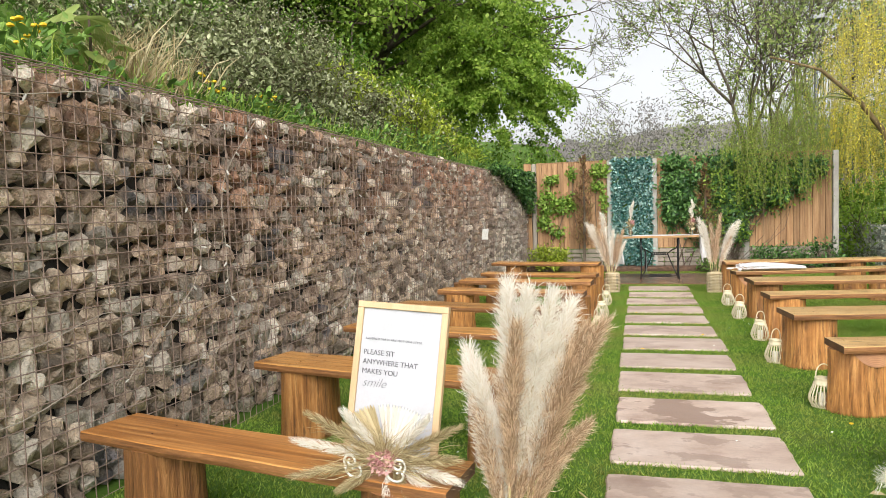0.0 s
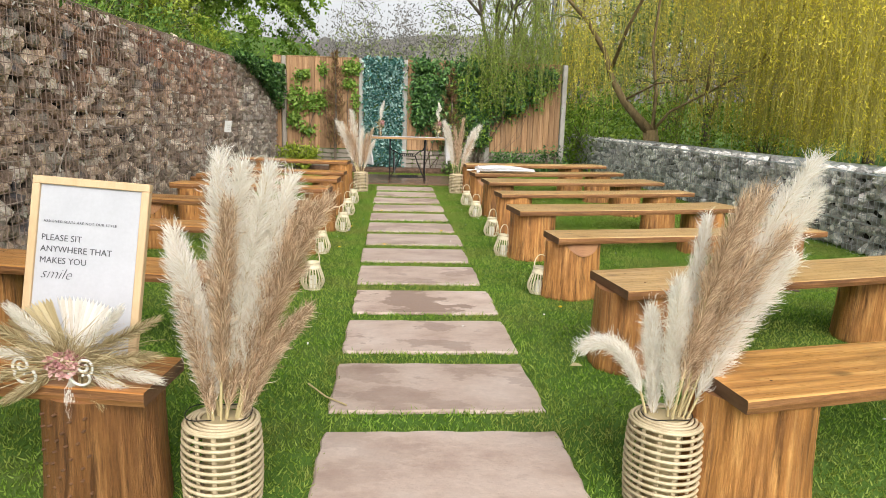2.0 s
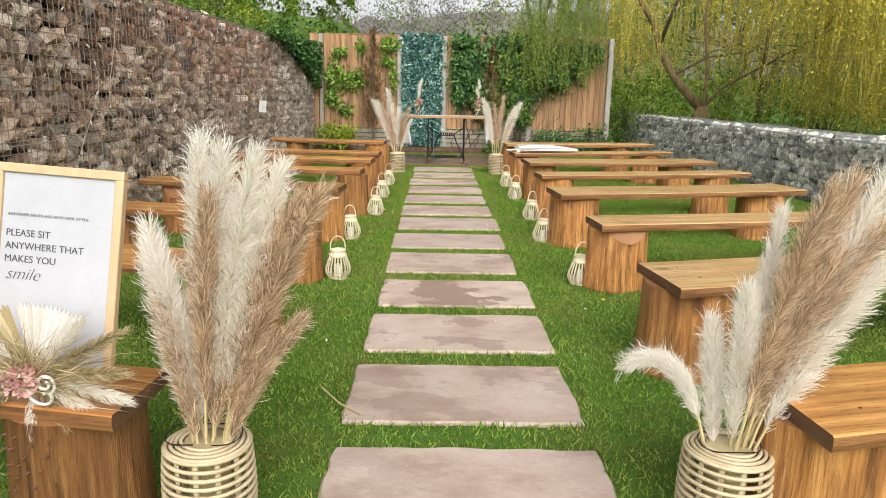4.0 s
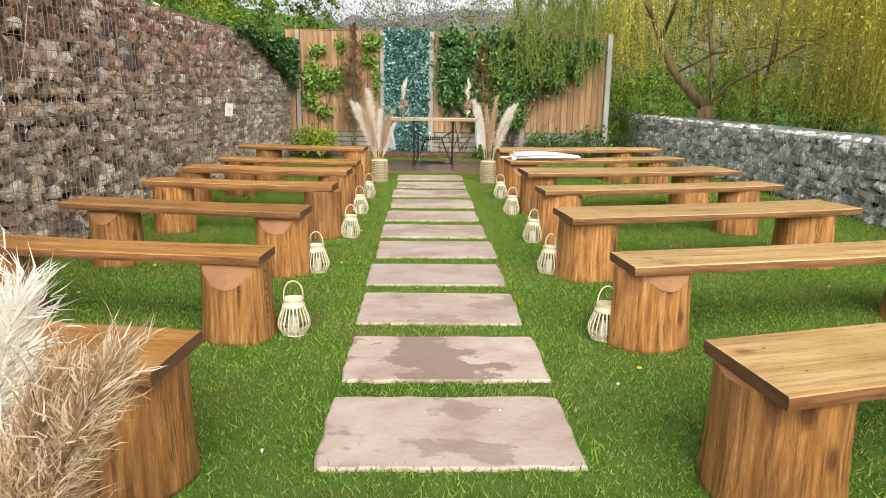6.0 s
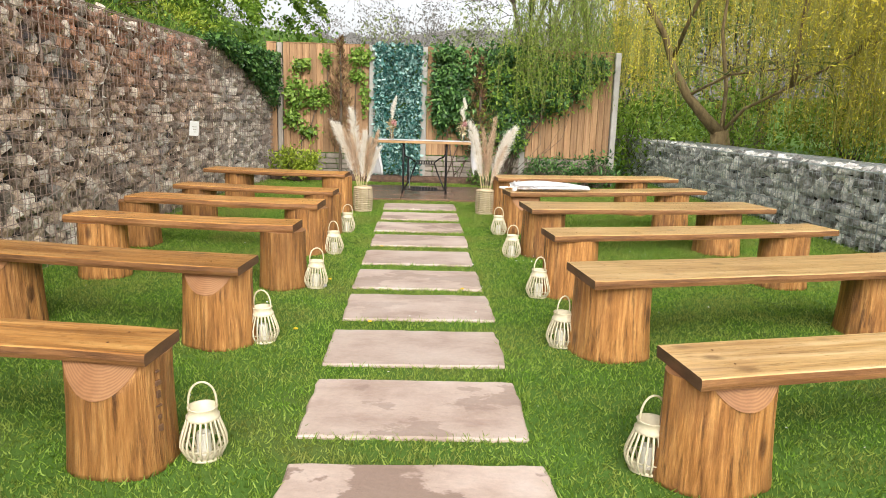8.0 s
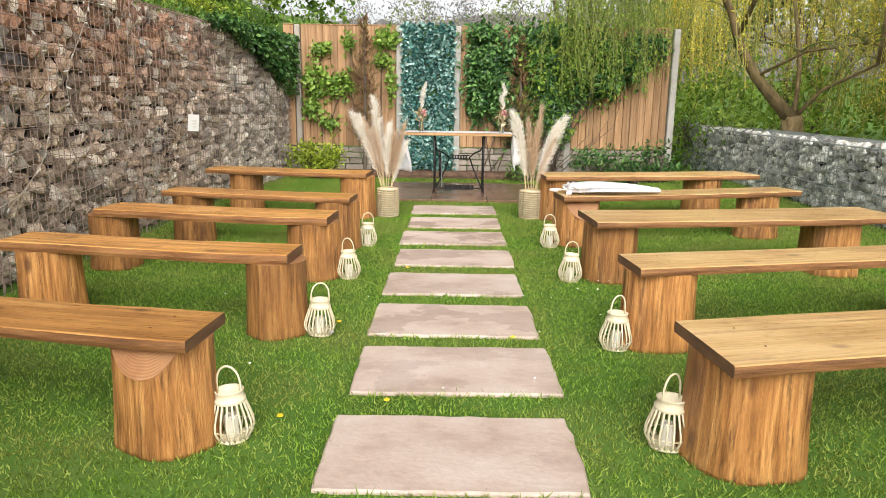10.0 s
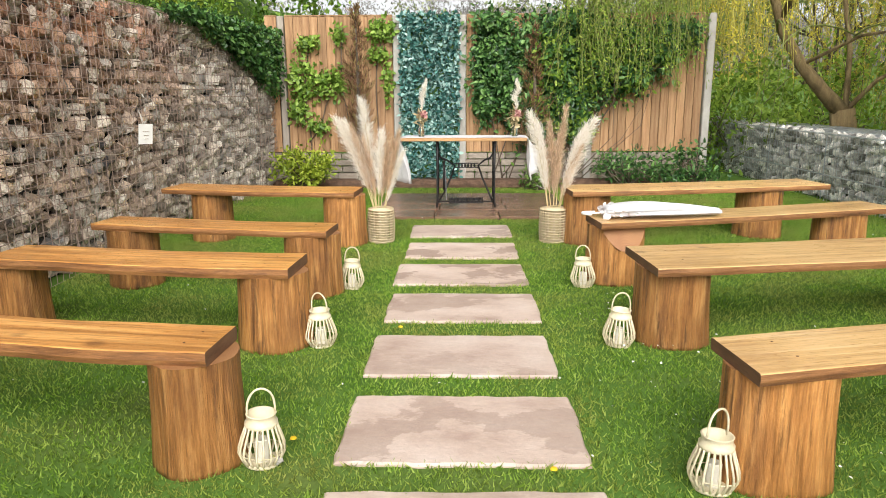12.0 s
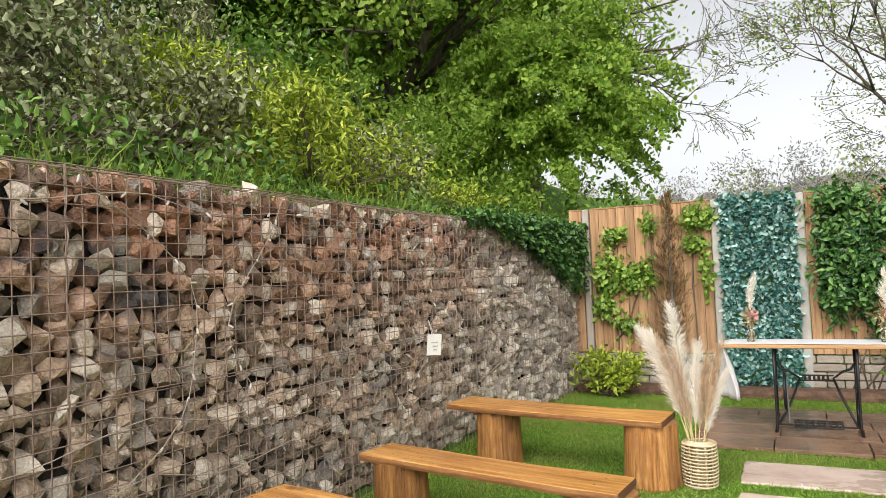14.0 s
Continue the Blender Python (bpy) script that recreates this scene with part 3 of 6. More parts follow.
def fill_stones(parent, centre, size, near, mat_piece, mat_rest):
    """Lays stones: those in the near stretch are pieces of their own, the rest one heap."""
    n = len(centre)
    rot, pick = turn_mats(n, 0.5), rng.integers(0, len(STONES), n)
    vs, fs, off, count = [], [], 0, 0
    meshes = {}
    for i in range(n):
        v, f = STONES[pick[i]]
        if near[i] and count < 300:
            count += 1
            if pick[i] not in meshes:
                meshes[pick[i]] = array_mesh("stone", v, f, True)
            m = Matrix.Translation(centre[i]) @ Matrix(rot[i].tolist()).to_4x4() @ Matrix.Diagonal((*size[i], 1))
            part("stone", meshes[pick[i]], mat_piece, parent, m=m)
        else:
            vs.append((v * size[i]) @ rot[i].T + centre[i])
            fs.append(f + off)
            off += len(v)
    part("stone_fill", array_mesh("stone_fill", np.concatenate(vs), np.concatenate(fs), True), mat_rest, parent, kind="stuff")


def face_grid(u0, u1, z0, z1, du, dz):
    """Rough courses of stones: along, up, and their widths and heights."""
    out, z = [], z0
    while z < z1:
        h = dz * rng.uniform(0.75, 1.3)
        u = u0 + rng.uniform(-du, 0)
        while u < u1:
            w = du * rng.uniform(0.65, 1.5)
            out.append((u + w / 2, z + h / 2 + rng.normal() * 0.012, w, h * rng.uniform(0.85, 1.25)))
            u += w
        z += h
    return np.array(out)


def wire_panel(p0, du, dv, nu, nv, radius, nrm):
    """A welded mesh panel: nu wires across, nv up, with slight bows."""
    g = Geo()
    p0, du, dv, nrm = Vector(p0), Vector(du), Vector(dv), Vector(nrm)
    for i in range(nu + 1):
        b = random.uniform(-0.008, 0.008)
        g.tube([p0 + du * (i / nu) + dv * t + nrm * (b * math.sin(math.pi * t) + 0.004) for t in (0, 0.5, 1)], radius, 4)
    for j in range(nv + 1):
        b = random.uniform(-0.010, 0.010)
        g.tube([p0 + dv * (j / nv) + du * t + nrm * (b * math.sin(math.pi * t * 2) + 0.009) for t in (0, 0.25, 0.5, 0.75, 1)], radius, 4)
    return g


def wall_shift(y):
    """How far the tall wall's face comes forward towards the fence."""
    t = np.clip((np.asarray(y, float) - 11.9) / 3.4, 0, 1)
    return 0.24 * t * t * (3 - 2 * t)


wall_west = thing("wall_west", "tall gabion retaining wall of brown stones in rusty wire mesh", "gabion wall", kind="structure")
WY0, WY1 = 0.4, 16.6
# solid box behind the face stones, coloured as the shade in their gaps
part("gap_shade_core", Geo().box((-3.32, (WY0 + WY1) / 2, 0.97), (0.86, WY1 - WY0, 1.94)), M_CORE, wall_west)
s = face_grid(WY0, WY1, 0.0, WALL_TOP - 0.03, 0.098, 0.088)
cen = np.stack([WALL_X - 0.100 + wall_shift(s[:, 0]) - np.abs(rng.normal(size=len(s))) * 0.03, s[:, 0], s[:, 1]], 1)
cen[:, 0] += np.where((s[:, 1] > 1.03) & (s[:, 0] > 12.0), 0.03, 0.0)
siz = np.stack([rng.uniform(0.13, 0.2, len(s)), s[:, 2] * 1.14, s[:, 3] * 1.14], 1)
fill_stones(wall_west, cen, siz, (s[:, 0] > 8.3) & (s[:, 0] < 9.6), M_STONE, M_RUBBLE)
tops = np.stack([rng.uniform(-3.6, -2.85, 900), rng.uniform(WY0, WY1, 900), np.full(900, 1.94)], 1)
tops[:, 0] += wall_shift(tops[:, 1])
fill_stones(wall_west, tops, rng.uniform(0.09, 0.17, (900, 3)) * np.array([1, 1, 0.55]), np.zeros(900, bool), M_STONE, M_RUBBLE)
y = WY0
while y < WY1 - 0.1:
    wx, dx = WALL_X + float(wall_shift(y)), float(wall_shift(y + 2.02) - wall_shift(y))
    for z0 in (0.0, 1.0):
        part("wire_mesh_panel", wire_panel((wx, y, z0), (dx, 2.02, 0), (0, 0, 0.985), 27, 13, 0.0030, (1, 0, 0)), M_RUST, wall_west)
    part("wire_mesh_lid", wire_panel((wx, y, WALL_TOP - 0.005), (dx, 2.02, 0), (-0.8, 0, 0.02), 27, 11, 0.0032, (0, 0, 1)), M_RUST, wall_west)
    part("lacing_wire", Geo().tube([(wx + 0.006 + 0.004 * math.sin(k * 2.1), y + 0.006 * math.sin(k * 1.7), k * 0.05) for k in range(41)], 0.005, 5), M_RUST, wall_west)
    y += 2.025

wall_east = thing("wall_east", "low gabion wall of grey stones in galvanised mesh", "gabion wall", kind="structure")
EX, ETOP, EY0, EY1 = 4.25, 0.76, 2.0, 20.0
# same shade-coloured box behind the low wall's stones
part("gap_shade_core", Geo().box((4.80, (EY0 + EY1) / 2, 0.35), (0.84, EY1 - EY0, 0.70)), M_CORE, wall_east)
s = face_grid(EY0, EY1, 0.0, ETOP - 0.03, 0.09, 0.09)
cen = np.stack([EX + 0.092 + np.abs(rng.normal(size=len(s))) * 0.022, s[:, 0], s[:, 1]], 1)
siz = np.stack([rng.uniform(0.13, 0.18, len(s)), s[:, 2] * 1.15, s[:, 3] * 1.12], 1)
fill_stones(wall_east, cen, siz, (s[:, 0] > 7.2) & (s[:, 0] < 10.6), M_GREY, M_GREYR)
nt_ = 1500
tops = np.stack([rng.uniform(4.36, 5.2, nt_), rng.uniform(EY0, EY1, nt_), np.full(nt_, ETOP - 0.06)], 1)
fill_stones(wall_east, tops, rng.uniform(0.1, 0.18, (nt_, 3)) * np.array([1, 1, 0.45]), np.zeros(nt_, bool), M_GREY, M_GREYR)
y = EY0
while y < EY1 - 0.1:
    part("wire_mesh_panel", wire_panel((EX, y, 0), (0, 1.49, 0), (0, 0, ETOP), 20, 10, 0.0024, (-1, 0, 0)), M_ZINC, wall_east)
    part("wire_mesh_lid", wire_panel((EX, y, ETOP), (0, 1.49, 0), (1.0, 0, 0), 20, 14, 0.0042, (0, 0, 1)), M_ZINC, wall_east)
    part("lacing_wire", Geo().tube([(EX - 0.006, y, 0), (EX - 0.006, y, ETOP), (EX + 0.5, y, ETOP + 0.006), (EX + 1.0, y, ETOP + 0.006)], 0.005, 5), M_ZINC, wall_east)
    part("seam_wire", Geo().tube([(EX - 0.008, y, 0.30), (EX - 0.008, y + 1.49, 0.30)], 0.008, 5), M_ZINC, wall_east)
    y += 1.495

# ---- fence ----
FTOP, FBASE = 2.265, 0.46


def board_mesh(w, h, seed):
    """A feather-edged board: thick at one edge, thin at the other, with an uneven top."""
    r = random.Random(seed)
    t = h + r.uniform(-0.008, 0.008)
    g = Geo()
    a, b = 0.024, 0.008
    prof = [(0, 0), (w, 0.006), (w, 0.006 + b), (w * 0.5, 0.004 + (a + b) / 2), (0.004, a), (0, a - 0.004)]
    vs = [(x, -y, 0) for x, y in prof] + [(x, -y, t) for x, y in prof]
    fs = [(i, (i + 1) % 6, (i + 1) % 6 + 6, i + 6) for i in range(6)] + [tuple(range(5, -1, -1)), tuple(range(6, 12))]
    return g.add(vs, fs).mesh("board")


BOARDS = [board_mesh(0.125, FTOP - FBASE, k) for k in range(5)]


fence = thing("fence", "boundary fence of timber panels between pale concrete posts", "fence", kind="structure")


def fence_panel(x0, x1, label):
    p = new("fence_panel")
    p.parent, p.matrix_basis = fence, pose(x0, FENCE_Y, 0)
    tagged(p, label)
    n = max(1, round((x1 - x0) / 0.108))
    step = (x1 - x0) / n
    for k in range(n):
        part("board", BOARDS[k * 3 % 5], M_BOARD, p, m=Matrix.Translation((k * step, -0.002 + 0.003 * (k % 2), FBASE)) @ Matrix.Diagonal(((step - 0.005) / 0.125, 1, 1, 1)))
    # added dark sheet; its colour gives the shade in the gaps between boards
    part("backing", Geo().box(((x1 - x0) / 2, 0.004, (FTOP + FBASE) / 2), (x1 - x0 - 0.004, 0.006, FTOP - FBASE - 0.02)), M_EDGE, p)
    for z in (0.7, 1.35, 2.0):
        part("rail", Geo().box(((x1 - x0) / 2, 0.03, z), (x1 - x0, 0.05, 0.075), 0.004), M_BOARD, p)
    part("capping", Geo().box(((x1 - x0) / 2, -0.002, FTOP - 0.004), (x1 - x0, 0.05, 0.02), 0.005), M_BOARD, p)


LBL = "closeboard timber fence panel of orange-brown feather-edge boards"
fence_panel(-2.62, -2.46, LBL)
fence_panel(-2.35, -0.91, LBL)
fence_panel(-0.80, -0.03, LBL + " behind faux hedging")
fence_panel(0.08, 1.68, LBL + " under climbers")
fence_panel(1.80, 3.25, LBL + " half hidden by climbers")


def fence_post(x, material, label, w=0.1):
    part("fence_post", Geo().box((x, FENCE_Y - 0.01, 1.125), (w, 0.11, 2.27), 0.012), material, fence, label)


for x in (-0.855, 0.025, 1.74, 3.31):
    fence_post(x, M_CONC, "pale concrete fence post beside timber panels")
fence_post(-2.405, M_OLDWOOD, "weathered grey timber fence post", 0.085)

edging = thing("gravel_board", "buff stone-faced gravel boards under the fence", "gravel board", pose(0, FENCE_Y, 0), kind="structure")
edge_meshes = [Geo().box((0, 0, 0), (1, 1, 1), b).mesh("edging_stone") for b in (0.05, 0.09, 0.13)]
z = 0.0
for row in range(5):
    h, x = 0.088, -2.6
    while x < 3.25:
        w = r.uniform(0.16, 0.42)
        w = min(w, 3.26 - x)
        part("edging_stone", edge_meshes[r.randrange(3)], M_EDGING, edging, m=Matrix.Translation((x + w / 2, -0.01 + r.uniform(-0.012, 0.012), z + h / 2)) @ Matrix.Diagonal((w - 0.012, 0.09, h - 0.008, 1)))
        x += w
    z += h + 0.002

# ---- benches ----
def log_mesh(height, rx, ry, seed, scoop):
    """A stripped log standing on end; scoop gives a slanting saw cut at the front of its head."""
    r = random.Random(seed)
    n = 54
    levels = [height * k / 12 * 0.66 for k in range(12)] + [height * (0.66 + 0.34 * k / 12) for k in range(13)]
    ph = [r.uniform(0, 6.28) for _ in range(5)]
    groove = [r.uniform(-0.03, 0.012) * (r.random() < 0.4) for _ in range(n)]
    am = [r.uniform(0.01, 0.035) for _ in range(5)]
    vs = []
    for z in levels:
        t = z / height
        flare = 1 + 0.09 * (1 - t) ** 2.2
        for j in range(n):
            a = 2 * math.pi * j / n
            q = flare * (1 + sum(am[i] * math.sin((i + 1) * a + ph[i] + 0.25 * t) for i in range(5)) * 0.8 + groove[j] * (0.6 + 0.5 * math.sin(5 * t + j)) + r.uniform(-0.005, 0.005))
            x, y = rx * q * math.cos(a), ry * q * math.sin(a)
            lim = -ry * 1.03 + (z - (height - scoop)) * 0.5
            hit = bool(scoop) and z > height - scoop * 1.7 and y < lim
            vs.append((x, lim if hit else y, z))
    g = Geo()
    side = []
    rows = len(levels) - 1
    for k in range(rows):
        for j in range(n):
            f = (k * n + j, k * n + (j + 1) % n, (k + 1) * n + (j + 1) % n, (k + 1) * n + j)
            side.append(f)
    g.add(vs, side + [tuple(range(n - 1, -1, -1))], 0)
    g.add([vs[rows * n + j] for j in range(n)], [tuple(range(n))], 1)
    return g.mesh("log_leg")


def cut_mesh(height, rx, ry, scoop):
    """The smooth sawn face let into a log's head, a half round that narrows downwards."""
    n, m, vs = 16, 12, []
    for k in range(n + 1):
        z = height - 0.002 - (scoop - 0.004) * (1 - k / n)
        y = -ry * 1.03 + (z - (height - scoop)) * 0.5
        w = rx * 1.0 * math.sqrt(max(0.0, 1 - (y / (ry * 1.03)) ** 2))
        vs += [(w * (2 * j / m - 1), y - 0.0025 - 0.003 * (1 - abs(2 * j / m - 1)), z) for j in range(m + 1)]
    fs = [(k * (m + 1) + j, k * (m + 1) + j + 1, (k + 1) * (m + 1) + j + 1, (k + 1) * (m + 1) + j) for k in range(n) for j in range(m)]
    return Geo().add(vs, fs)


def plank_mesh(length, depth, thick, seed, wane, skew, side):
    """A waney-edged plank: origin at its inner near top corner, running along +x."""
    r = random.Random(seed)
    n = 36
    a1, a2, p1, p2 = wane * r.uniform(0.7, 1.3), wane * r.uniform(0.5, 1.0), r.uniform(0, 6), r.uniform(0, 6)
    vs, fs = [], []
    for i in range(n + 1):
        t = i / n
        x = length * t
        f = a1 * (math.sin(t * 9 + p1) * 0.5 + math.sin(t * 21 + p2) * 0.25 + r.uniform(-0.08, 0.08))
        b = depth + a2 * (math.sin(t * 8 + p2) * 0.5 + math.sin(t * 17 + p1) * 0.3)
        sag = -0.006 * math.sin(math.pi * t)
        c = 0.004
        pts = [(f + 0.002, -thick), (f - wane * 0.25, -thick * 0.55), (f, -c), (f + c, 0), ((f + b) / 2, 0.001), (b - c, 0), (b, -c), (b + wane * 0.2, -thick * 0.6), (b - 0.003, -thick)]
        vs += [(x + skew * (q / depth if side > 0 else 1 - q / depth) * (1 - t), q, z + sag) for q, z in pts]
    k = 9
    top, side = [], []
    for i in range(n):
        for j in range(k):
            f = (i * k + j, i * k + (j + 1) % k, (i + 1) * k + (j + 1) % k, (i + 1) * k + j)
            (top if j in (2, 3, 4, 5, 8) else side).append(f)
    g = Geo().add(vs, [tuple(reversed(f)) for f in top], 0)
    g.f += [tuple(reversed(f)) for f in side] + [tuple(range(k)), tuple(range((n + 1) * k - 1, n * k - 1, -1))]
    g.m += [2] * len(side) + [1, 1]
    return g.mesh("plank")


PEG = Geo().box((0, 0, 0), (0.03, 0.009, 0.006), 0.002).mesh("wooden_peg")
SCREW = Geo().lathe([(0.0045, 0), (0.0045, 0.0012), (0.003, 0.0018)], 8).mesh("screw")


def bench(side, x_in, x_out, near, far, top, legs, seed, scoop, wane, thick, swing):
    """side: 1 runs to +x from the aisle, -1 to -x. legs: x centre and half width of each log."""
    lab = "rustic bench of an orange-oiled plank on two log stumps"
    turn = side * radians(swing)
    b = thing("log_bench", lab, "bench", pose(x_in, near, 0, 0, 0, math.degrees(turn)), "benches in rows beside the aisle")
    depth, length = (far - near) * math.cos(turn), abs(x_out - x_in) / math.cos(turn)
    m = Matrix.Translation((0, 0, top)) if side > 0 else Matrix.Translation((0, depth, top)) @ pose(0, 0, 0, 0, 0, 180)
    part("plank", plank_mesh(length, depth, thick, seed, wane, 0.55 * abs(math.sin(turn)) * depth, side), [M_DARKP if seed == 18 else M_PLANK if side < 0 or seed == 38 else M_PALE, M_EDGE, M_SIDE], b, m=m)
    for k, (cx, rx) in enumerate(legs):
        ry = min(max(depth * 0.49, 0.155), rx * 1.05)
        leg = part("log_leg", log_mesh(top - thick + 0.003, rx, ry, seed * 7 + k, scoop[k]), [M_LOGD if seed == 18 else M_LOG, M_RING], b, m=pose((cx - x_in) / math.cos(turn), depth * 0.5, -0.004, 0, 0, 0), smooth=True)
        if scoop[k]:
            part("saw_cut", cut_mesh(top - thick + 0.003, rx, ry, scoop[k]), M_RING, leg, "sawn half-round face showing growth rings")
        if seed == 16 and k == 0:
            for row in range(8):
                for col, deg in enumerate((-36, -20)):
                    a = radians(deg)
                    part("carved_mark", Geo().box((0, 0, 0), (0.03, 0.016 + 0.008 * ((row + col) % 2), 0.007 + 0.009 * ((row * 2 + col) % 3)), 0.002), M_EDGE, leg, m=pose(rx * 0.945 * math.cos(a), ry * 0.945 * math.sin(a), 0.074 + 0.04 * row, 0, 0, deg))
        if seed == 18 and k == 0:
            for row in range(9):
                for col, deg in enumerate((-128, -112, -98, -82)):
                    a = radians(deg + 5 * math.sin(row * 2.3 + col))
                    part("wooden_peg", PEG, M_EDGE, leg, m=pose(rx * 1.0 * math.cos(a), ry * 1.0 * math.sin(a), 0.05 + 0.037 * row + 0.012 * (col % 2), 0, 0, math.degrees(a)))
        for q in (0.3, 0.72):
            part("screw", SCREW, M_EDGE, b, m=pose((cx - x_in) / math.cos(turn) + 0.02 * (q - 0.5), depth * q, top + 0.001))


# inner end, outer end, near and far edge at the inner end, seat height, log centres, saw cuts, swing in degrees
LEFT = [(-0.88, -2.58, 11.33, 11.72, 0.465, -1.02, -2.22, 0, 0, 8.7), (-0.83, -2.43, 9.85, 10.15, 0.435, -0.98, -2.24, 0, 0, 10.0), (-0.84, -2.49, 8.90, 9.24, 0.44, -0.99, -2.46, 0, 0, 8.0),
        (-0.84, -2.45, 7.79, 8.06, 0.445, -0.95, -2.26, 0, 0, 8.5), (-0.88, -2.56, 6.55, 6.87, 0.44, -1.06, -2.26, 0.11, 0.10, 10.7), (-0.86, -2.52, 5.33, 5.60, 0.437, -1.03, -2.28, 0.12, 0, 9.1),
        (-0.84, -2.52, 3.95, 4.31, 0.442, -1.03, -2.25, 0.12, 0, 11.0), (-0.87, -2.54, 2.64, 2.93, 0.437, -1.07, -2.22, 0, 0, 10.5)]
RIGHT = [(0.91, 3.20, 11.36, 11.82, 0.465, 1.11, 2.70, 0, 0, 10.4), (0.90, 3.14, 10.12, 10.47, 0.435, 1.09, 2.83, 0.16, 0, 15.5), (0.93, 3.19, 8.92, 9.43, 0.44, 1.13, 2.80, 0, 0, 9.6),
         (0.88, 3.08, 7.65, 7.98, 0.442, 1.08, 2.76, 0, 0, 13.0), (0.845, 3.02, 6.43, 6.88, 0.44, 1.05, 2.75, 0, 0, 13.0), (0.88, 3.02, 5.21, 5.54, 0.432, 1.07, 2.72, 0.085, 0, 12.5),
         (0.87, 3.00, 3.81, 4.26, 0.438, 1.05, 2.62, 0, 0, 15.0), (0.80, 2.95, 2.58, 2.96, 0.437, 0.98, 2.55, 0, 0, 13.0)]
for n, (xi, xo, yn, yf, zt, l1, l2, s1, s2, swing) in enumerate(LEFT):
    rough = n in (2, 3)
    bench(-1, xi, xo, yn, yf, zt, ((l1, 0.15 if n == 3 else 0.175), (l2, 0.165)), 11 + n, (s1, s2), 0.018 if rough else 0.012, 0.052 if rough else 0.042, swing)
for n, (xi, xo, yn, yf, zt, l1, l2, s1, s2, swing) in enumerate(RIGHT):
    bench(1, xi, xo, yn, yf, zt, ((l1, 0.19), (l2, 0.19)), 31 + n, (s1, s2), 0.008, 0.042, swing)


# ---- climbers, shrubs and trees ----
def plant(name, label, category, mesh, material, group="", kind="", extra=()):
    ob = thing(name, label, category, None, group, kind)
    part("leaves", mesh, material, ob, kind="stuff")
    for n, g, m in extra:
        part(n, g, m, ob, smooth=True, kind="stuff")
    return ob


def stems(foot, pts, n, r0, bow=0.2):
    """Stems from a foot to some of the leaf points."""
    g = Geo()
    foot = Vector(foot)
    for i in rng.integers(0, len(pts), n):
        e = Vector(pts[i])
        a = foot + Vector(rng.normal(size=3) * 0.04)
        m = (a + e) / 2 + Vector(rng.normal(size=3) * (e - a).length * bow * 0.4)
        g.tube([a, m, e], [r0, r0 * 0.7, r0 * 0.3], 5)
    return g


def bush(label, centre, radii, n, size, material, category="shrub", k=26, soft=0.22, name="shrub", width=0.45):
    foot = (centre[0], centre[1], float(ground_z(np.array(centre[0]), np.array(centre[1]))))
    pts = clumps(centre, radii, n, k, soft, 0.45)
    pts[:, 2] = np.maximum(pts[:, 2], ground_z(pts[:, 0], pts[:, 1]) + 0.02)
    return plant(name, label, category, leaf_mesh("leaves", pts, size, (0, 0, 0.35), width=width), material, extra=[("stem", stems(foot, pts, 40, 0.012), M_TWIG)])


def patch(parts, y, depth, n):
    """Points over blobs (x, z, half width, half height, weight) before a plane."""
    w = np.array([p[4] for p in parts], float)
    which = rng.choice(len(parts), n, p=w / w.sum())
    q = np.array(parts)[which]
    a, r = rng.uniform(0, 2 * math.pi, n), np.minimum(np.abs(rng.normal(size=n)) * 0.42 + 0.45 * np.sqrt(rng.uniform(0, 1, n)), 1.5)
    return np.stack([q[:, 0] + q[:, 2] * r * np.cos(a), y - rng.uniform(0.0, depth, n) * (1.2 - r * 0.7), q[:, 1] + q[:, 3] * r * np.sin(a)], 1)


IVY_L = [(-2.12, 1.42, 0.20, 0.30, 2), (-1.75, 1.38, 0.26, 0.2, 2), (-2.2, 1.05, 0.13, 0.16, 1), (-2.03, 1.9, 0.15, 0.1, 0.7), (-1.95, 0.82, 0.2, 0.12, 0.8), (-1.05, 2.05, 0.2, 0.15, 1.2), (-1.1, 1.75, 0.13, 0.12, 0.7), (-0.97, 1.4, 0.07, 0.3, 0.5), (-1.62, 2.0, 0.1, 0.15, 0.5)]
pts = patch(IVY_L, FENCE_Y - 0.04, 0.16, 1700)
g = Geo()
for a, b in (((-2.1, 0.1), (-2.05, 1.9)), ((-2.08, 0.6), (-1.6, 1.45)), ((-1.2, 0.1), (-1.05, 2.1)), ((-2.1, 0.9), (-2.3, 1.6)), ((-1.5, 0.1), (-1.6, 2.1))):
    g.tube([(a[0] + (b[0] - a[0]) * t + 0.04 * math.sin(7 * t), FENCE_Y - 0.045, a[1] + (b[1] - a[1]) * t) for t in np.linspace(0, 1, 8)], 0.008, 5)
plant("climber", "bright green climbing plant trained on the timber fence", "climber", leaf_mesh("leaves", pts, 0.07, (0, -0.3, 0.1), face=(0, -1.2, 0.5), width=0.6), M_IVYL, extra=[("stem", g, M_TWIG)])

